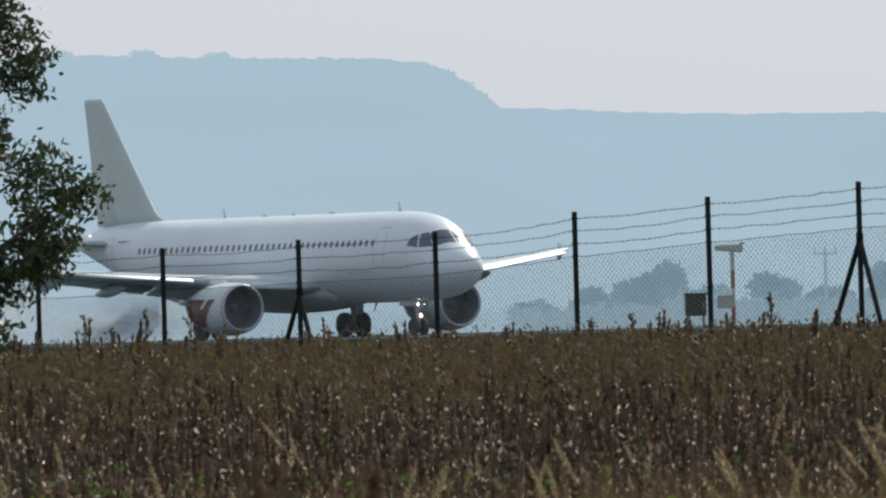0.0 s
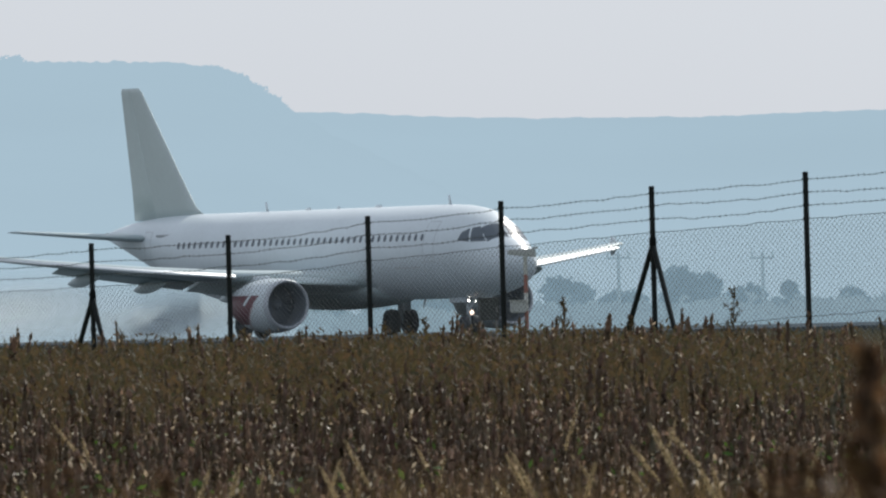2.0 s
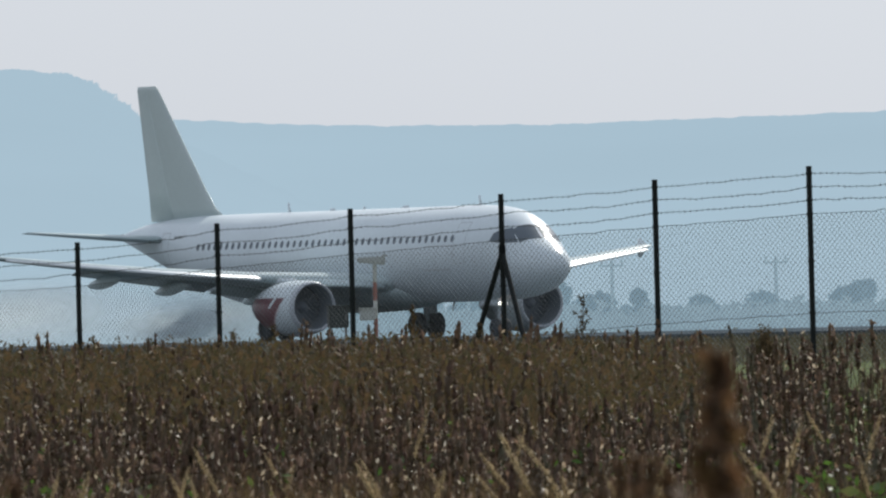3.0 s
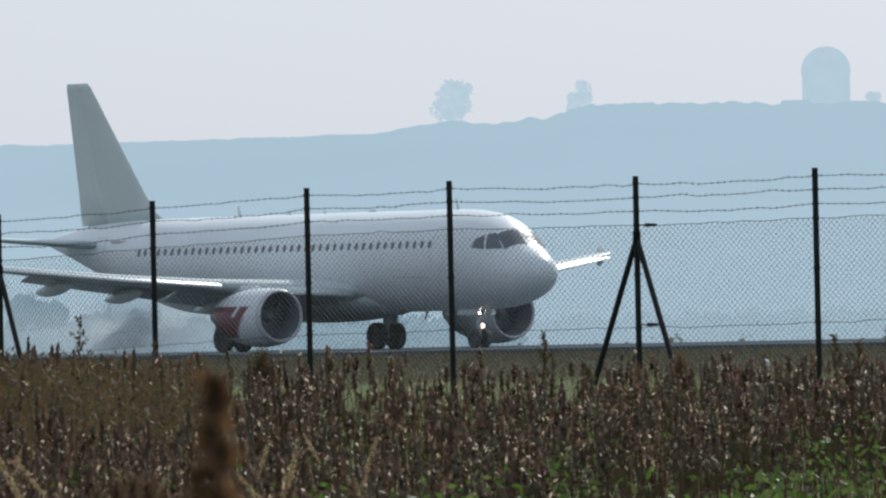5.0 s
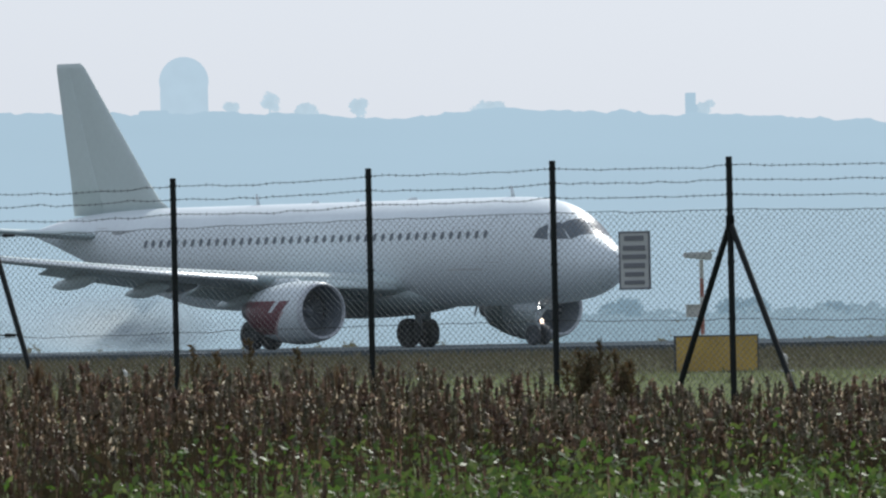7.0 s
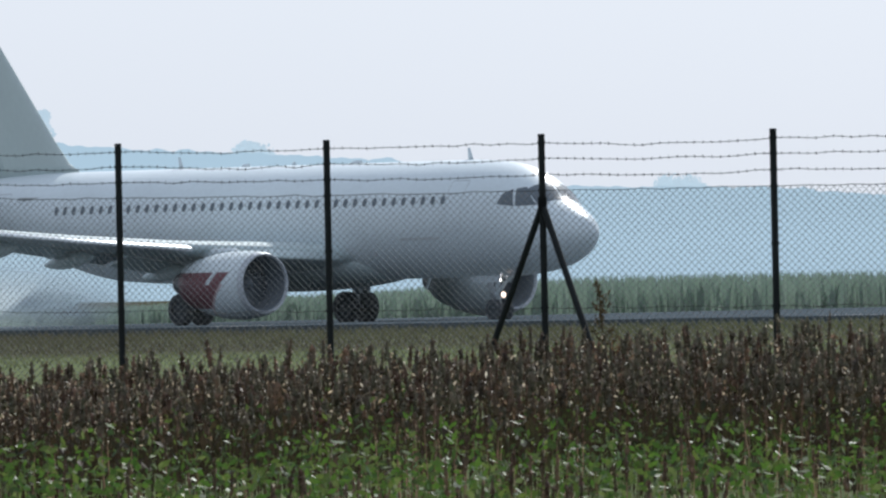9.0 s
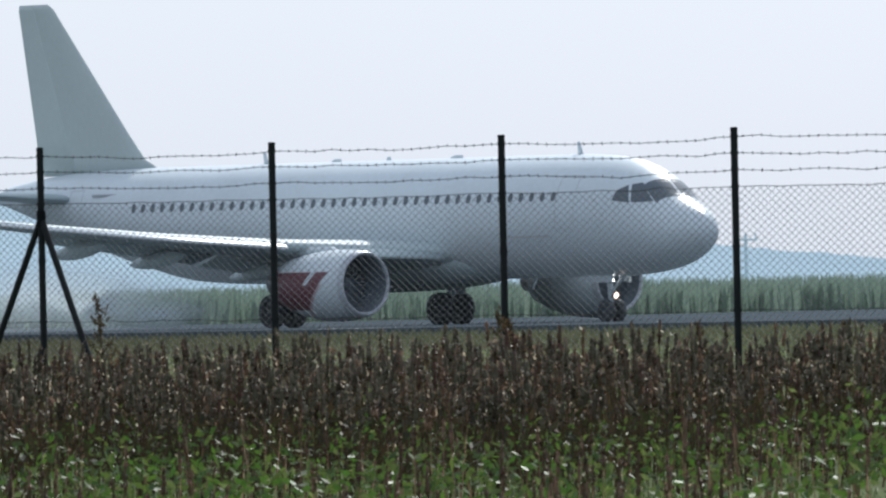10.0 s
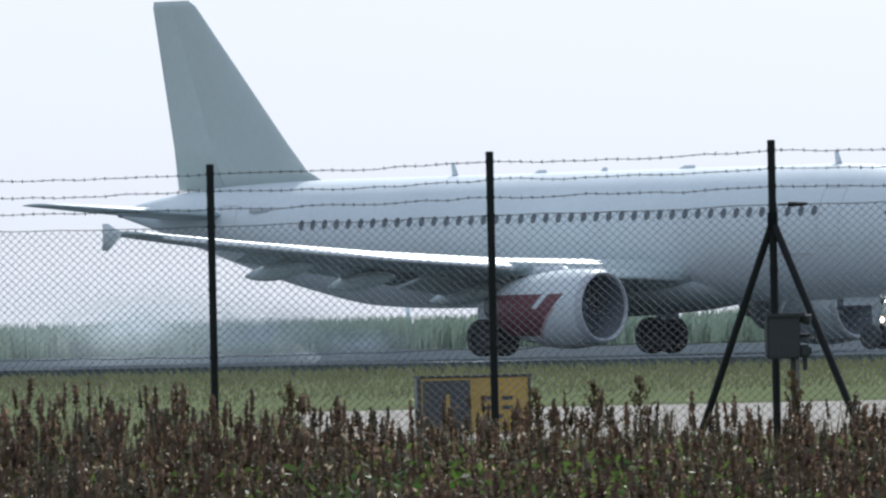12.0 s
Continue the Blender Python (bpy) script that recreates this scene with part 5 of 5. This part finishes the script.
def edge_light(az, d, top):
    ob = thing("edge_light", Matrix.Translation(spot(az, d, -0.05)), "small white airfield edge light on a short stem", "light fixture", "edge lights")
    part("stem", rod_bm((0, 0, 0), (0, 0, top * 0.55), 0.035, 0.03, 10), POLEWHITE, ob)
    part("collar", rod_bm((0, 0, top * 0.5), (0, 0, top * 0.62), 0.10, 0.08, 12), POLEWHITE, ob)
    bm = bmesh.new()
    bmesh.ops.create_uvsphere(bm, u_segments=14, v_segments=8, radius=0.085, matrix=Matrix.Translation((0, 0, top * 0.82)) @ Matrix.Diagonal((1, 1, 1.25, 1)))
    part("lens", bm, POLEWHITE, ob, "white lens", True)
    part("base_plate", box_bm((0.34, 0.22, 0.05), (0.05, 0, 0.03), 0.01), POLEWHITE, ob)


edge_light(10.38, 328, 0.40)
edge_light(7.68, 300, 0.46)


# ---- single stalks close to the eye ----
def seed_stalk(az, d, top, thick, length, mat, seed, lean, label, name):
    rng = np.random.default_rng(seed)
    ob = thing(name, Matrix.Translation(spot(az, d, -0.05)) @ pose(0, 0, 0, 0, 0, -az), label, "grass", "stalks close by")
    top = top + 0.05
    bend = [Vector((lean * s ** 2.5 * top * 0.35, 0, s * top)) for s in np.linspace(0, 1, 9)]
    rings("stem", [[p + Vector((0.0025 * math.cos(t), 0.0025 * math.sin(t), 0)) for t in (0, 1.26, 2.51, 3.77, 5.03)] for p in bend], STEM, ob)
    k0 = max(0.0, 1 - length / top)
    cs = []
    for _ in range(420):
        s = rng.uniform(k0, 1.0)
        i = min(int(s * 8), 7)
        p = bend[i].lerp(bend[i + 1], s * 8 - i)
        g = math.sin(math.pi * min(0.97, max(0.06, (s - k0) / (1 - k0)))) ** 0.6
        cs.append(np.array(p) + rng.normal(size=3) * thick * 0.30 * g)
    head = stuff("seed_head", [leaf_set(rng, np.array(cs), max(thick * 0.34, 0.004))], mat, "", "", "")
    head.parent = ob


for k, (az, d, el, thick, ln) in enumerate([(5.36, 9.0, -0.19, 0.040, 0.5), (5.40, 9.3, -0.34, 0.02, 0.4), (2.02, 12.0, -0.50, 0.018, 0.3), (2.5, 12.5, -0.66, 0.02, 0.2), (5.04, 13.0, -0.61, 0.022, 0.3), (4.98, 13.4, -0.64, 0.022, 0.3),
                                            (5.10, 12.6, -0.62, 0.022, 0.3), (4.90, 13.0, -0.68, 0.022, 0.3), (5.16, 13.0, -0.67, 0.02, 0.3), (2.10, 12.6, -0.62, 0.015, 0.3)]):
    seed_stalk(az, d, 1.39 + d * math.tan(radians(el)), thick, ln, RUSSET, 500 + k, 0.02, "russet dock seed head close before the lens", "dock_stalk")
rng = np.random.default_rng(30)
n = 1300
az, d = rng.uniform(0.7, 6.0, n), rng.uniform(12, 19, n)
el = rng.uniform(-0.84, -0.60, n) + 0.10 * np.array([noise.noise((a * 3.0, 0.5, 5.0)) for a in az])
stuff("golden_grass", [blades(rng, n, polar(az, d, np.full(n, -0.05)), 1.44 + d * np.tan(np.radians(el)), rng.uniform(0.006, 0.014, n), 0.04)], GOLDEN, "golden dry grass tops close before the lens", "grass")
rng = np.random.default_rng(31)
for k in range(64):
    az, d = rng.uniform(0.9, 6.2), rng.uniform(36, 58)
    el = rng.uniform(-0.78, -0.42) if k % 3 else rng.uniform(-0.78, -0.6)
    seed_stalk(az, d, 1.39 + d * math.tan(radians(el)), 0.0125, rng.uniform(0.11, 0.18), HEADS, 600 + k, rng.choice([-1.2, -0.8, 0.5, -0.4]) * 0.8, "tan grass seed head nodding above the weeds", "grass_stalk")


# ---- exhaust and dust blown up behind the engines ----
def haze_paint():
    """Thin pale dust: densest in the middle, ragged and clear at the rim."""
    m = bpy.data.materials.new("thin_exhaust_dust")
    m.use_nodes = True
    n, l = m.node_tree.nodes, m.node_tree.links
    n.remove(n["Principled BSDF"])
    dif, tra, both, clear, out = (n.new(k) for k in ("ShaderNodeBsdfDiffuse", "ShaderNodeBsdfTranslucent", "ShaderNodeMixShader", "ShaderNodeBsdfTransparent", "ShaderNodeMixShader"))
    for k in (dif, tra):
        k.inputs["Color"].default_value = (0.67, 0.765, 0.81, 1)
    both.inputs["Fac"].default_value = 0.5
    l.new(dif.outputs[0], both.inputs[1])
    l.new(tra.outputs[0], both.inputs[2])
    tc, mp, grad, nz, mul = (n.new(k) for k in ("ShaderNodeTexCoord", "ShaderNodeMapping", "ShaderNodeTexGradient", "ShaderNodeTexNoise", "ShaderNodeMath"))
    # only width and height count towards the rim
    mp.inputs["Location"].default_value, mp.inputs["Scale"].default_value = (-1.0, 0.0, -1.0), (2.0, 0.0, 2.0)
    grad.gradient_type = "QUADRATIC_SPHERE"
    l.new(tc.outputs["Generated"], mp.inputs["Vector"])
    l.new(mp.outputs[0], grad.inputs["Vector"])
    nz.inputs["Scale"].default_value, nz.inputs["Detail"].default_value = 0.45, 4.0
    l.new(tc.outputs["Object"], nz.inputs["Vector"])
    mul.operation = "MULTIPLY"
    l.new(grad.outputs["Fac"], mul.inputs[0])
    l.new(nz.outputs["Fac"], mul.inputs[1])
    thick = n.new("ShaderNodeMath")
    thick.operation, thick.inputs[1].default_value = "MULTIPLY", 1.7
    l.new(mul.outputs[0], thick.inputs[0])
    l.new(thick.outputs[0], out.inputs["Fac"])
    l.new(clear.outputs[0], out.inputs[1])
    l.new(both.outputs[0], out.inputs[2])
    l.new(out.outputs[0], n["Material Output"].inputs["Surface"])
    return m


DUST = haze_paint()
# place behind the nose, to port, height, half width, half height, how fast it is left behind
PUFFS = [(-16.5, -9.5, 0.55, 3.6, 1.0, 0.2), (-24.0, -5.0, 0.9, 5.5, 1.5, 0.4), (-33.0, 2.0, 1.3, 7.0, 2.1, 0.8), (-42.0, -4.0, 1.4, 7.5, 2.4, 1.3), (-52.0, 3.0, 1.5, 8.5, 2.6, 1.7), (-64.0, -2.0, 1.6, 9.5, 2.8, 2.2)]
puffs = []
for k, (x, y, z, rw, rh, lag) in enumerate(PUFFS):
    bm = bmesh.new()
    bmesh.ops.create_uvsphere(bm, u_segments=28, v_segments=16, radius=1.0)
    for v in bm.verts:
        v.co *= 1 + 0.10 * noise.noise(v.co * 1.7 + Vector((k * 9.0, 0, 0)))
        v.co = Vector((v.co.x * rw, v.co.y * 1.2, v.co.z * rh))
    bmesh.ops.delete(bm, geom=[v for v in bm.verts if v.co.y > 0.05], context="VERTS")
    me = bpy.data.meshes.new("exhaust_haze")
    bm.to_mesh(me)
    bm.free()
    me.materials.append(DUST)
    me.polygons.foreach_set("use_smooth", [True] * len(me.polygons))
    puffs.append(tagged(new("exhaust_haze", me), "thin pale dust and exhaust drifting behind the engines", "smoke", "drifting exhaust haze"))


# ---- what moves ----
# seconds, nose place, heading
ROLL_OUT = [
    (0.0, 32.82, 630.44, -62.47),
    (0.5, 34.89, 625.14, -62.79),
    (1.0, 37.32, 619.63, -63.06),
    (1.5, 40.02, 613.83, -63.17),
    (2.0, 42.98, 607.64, -63.24),
    (2.5, 46.28, 600.94, -63.30),
    (3.0, 49.86, 593.63, -63.25),
    (3.5, 53.69, 585.97, -63.14),
    (4.0, 57.79, 577.99, -62.97),
    (4.5, 62.22, 569.67, -62.69),
    (5.0, 67.00, 561.00, -62.27),
    (5.5, 72.16, 551.88, -61.80),
    (6.0, 77.59, 542.14, -61.56),
    (6.5, 83.30, 531.76, -61.37),
    (7.0, 89.27, 520.77, -61.43),
    (7.5, 95.52, 509.38, -61.67),
    (8.0, 102.04, 497.68, -62.05),
    (8.5, 108.82, 485.65, -62.55),
    (9.0, 115.86, 473.31, -63.14),
    (9.5, 123.16, 460.58, -63.67),
    (10.0, 130.77, 447.22, -63.76),
    (10.5, 138.59, 433.36, -63.90),
    (11.0, 146.65, 419.01, -64.03),
    (11.5, 155.04, 404.22, -64.12),
    (12.0, 163.68, 389.15, -64.40),
]


def bump_up(t):
    """The slight rise and fall of the runway under the wheels."""
    return float(np.interp(t, [0.0, 7.0, 9.5, 10.5, 12.0], [0.0, 0.0, -0.05, 0.0, 0.06]))


def motions():
    walk(plane, [(t, pose(x, y, bump_up(t), 0, 0, h) @ pose(0, 0, 0, -0.3, 0, 0)) for t, x, y, h in ROLL_OUT])
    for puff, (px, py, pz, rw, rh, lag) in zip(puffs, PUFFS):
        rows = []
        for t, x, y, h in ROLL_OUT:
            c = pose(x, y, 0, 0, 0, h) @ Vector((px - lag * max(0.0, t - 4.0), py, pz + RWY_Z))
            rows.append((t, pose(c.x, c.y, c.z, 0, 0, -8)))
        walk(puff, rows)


motions()
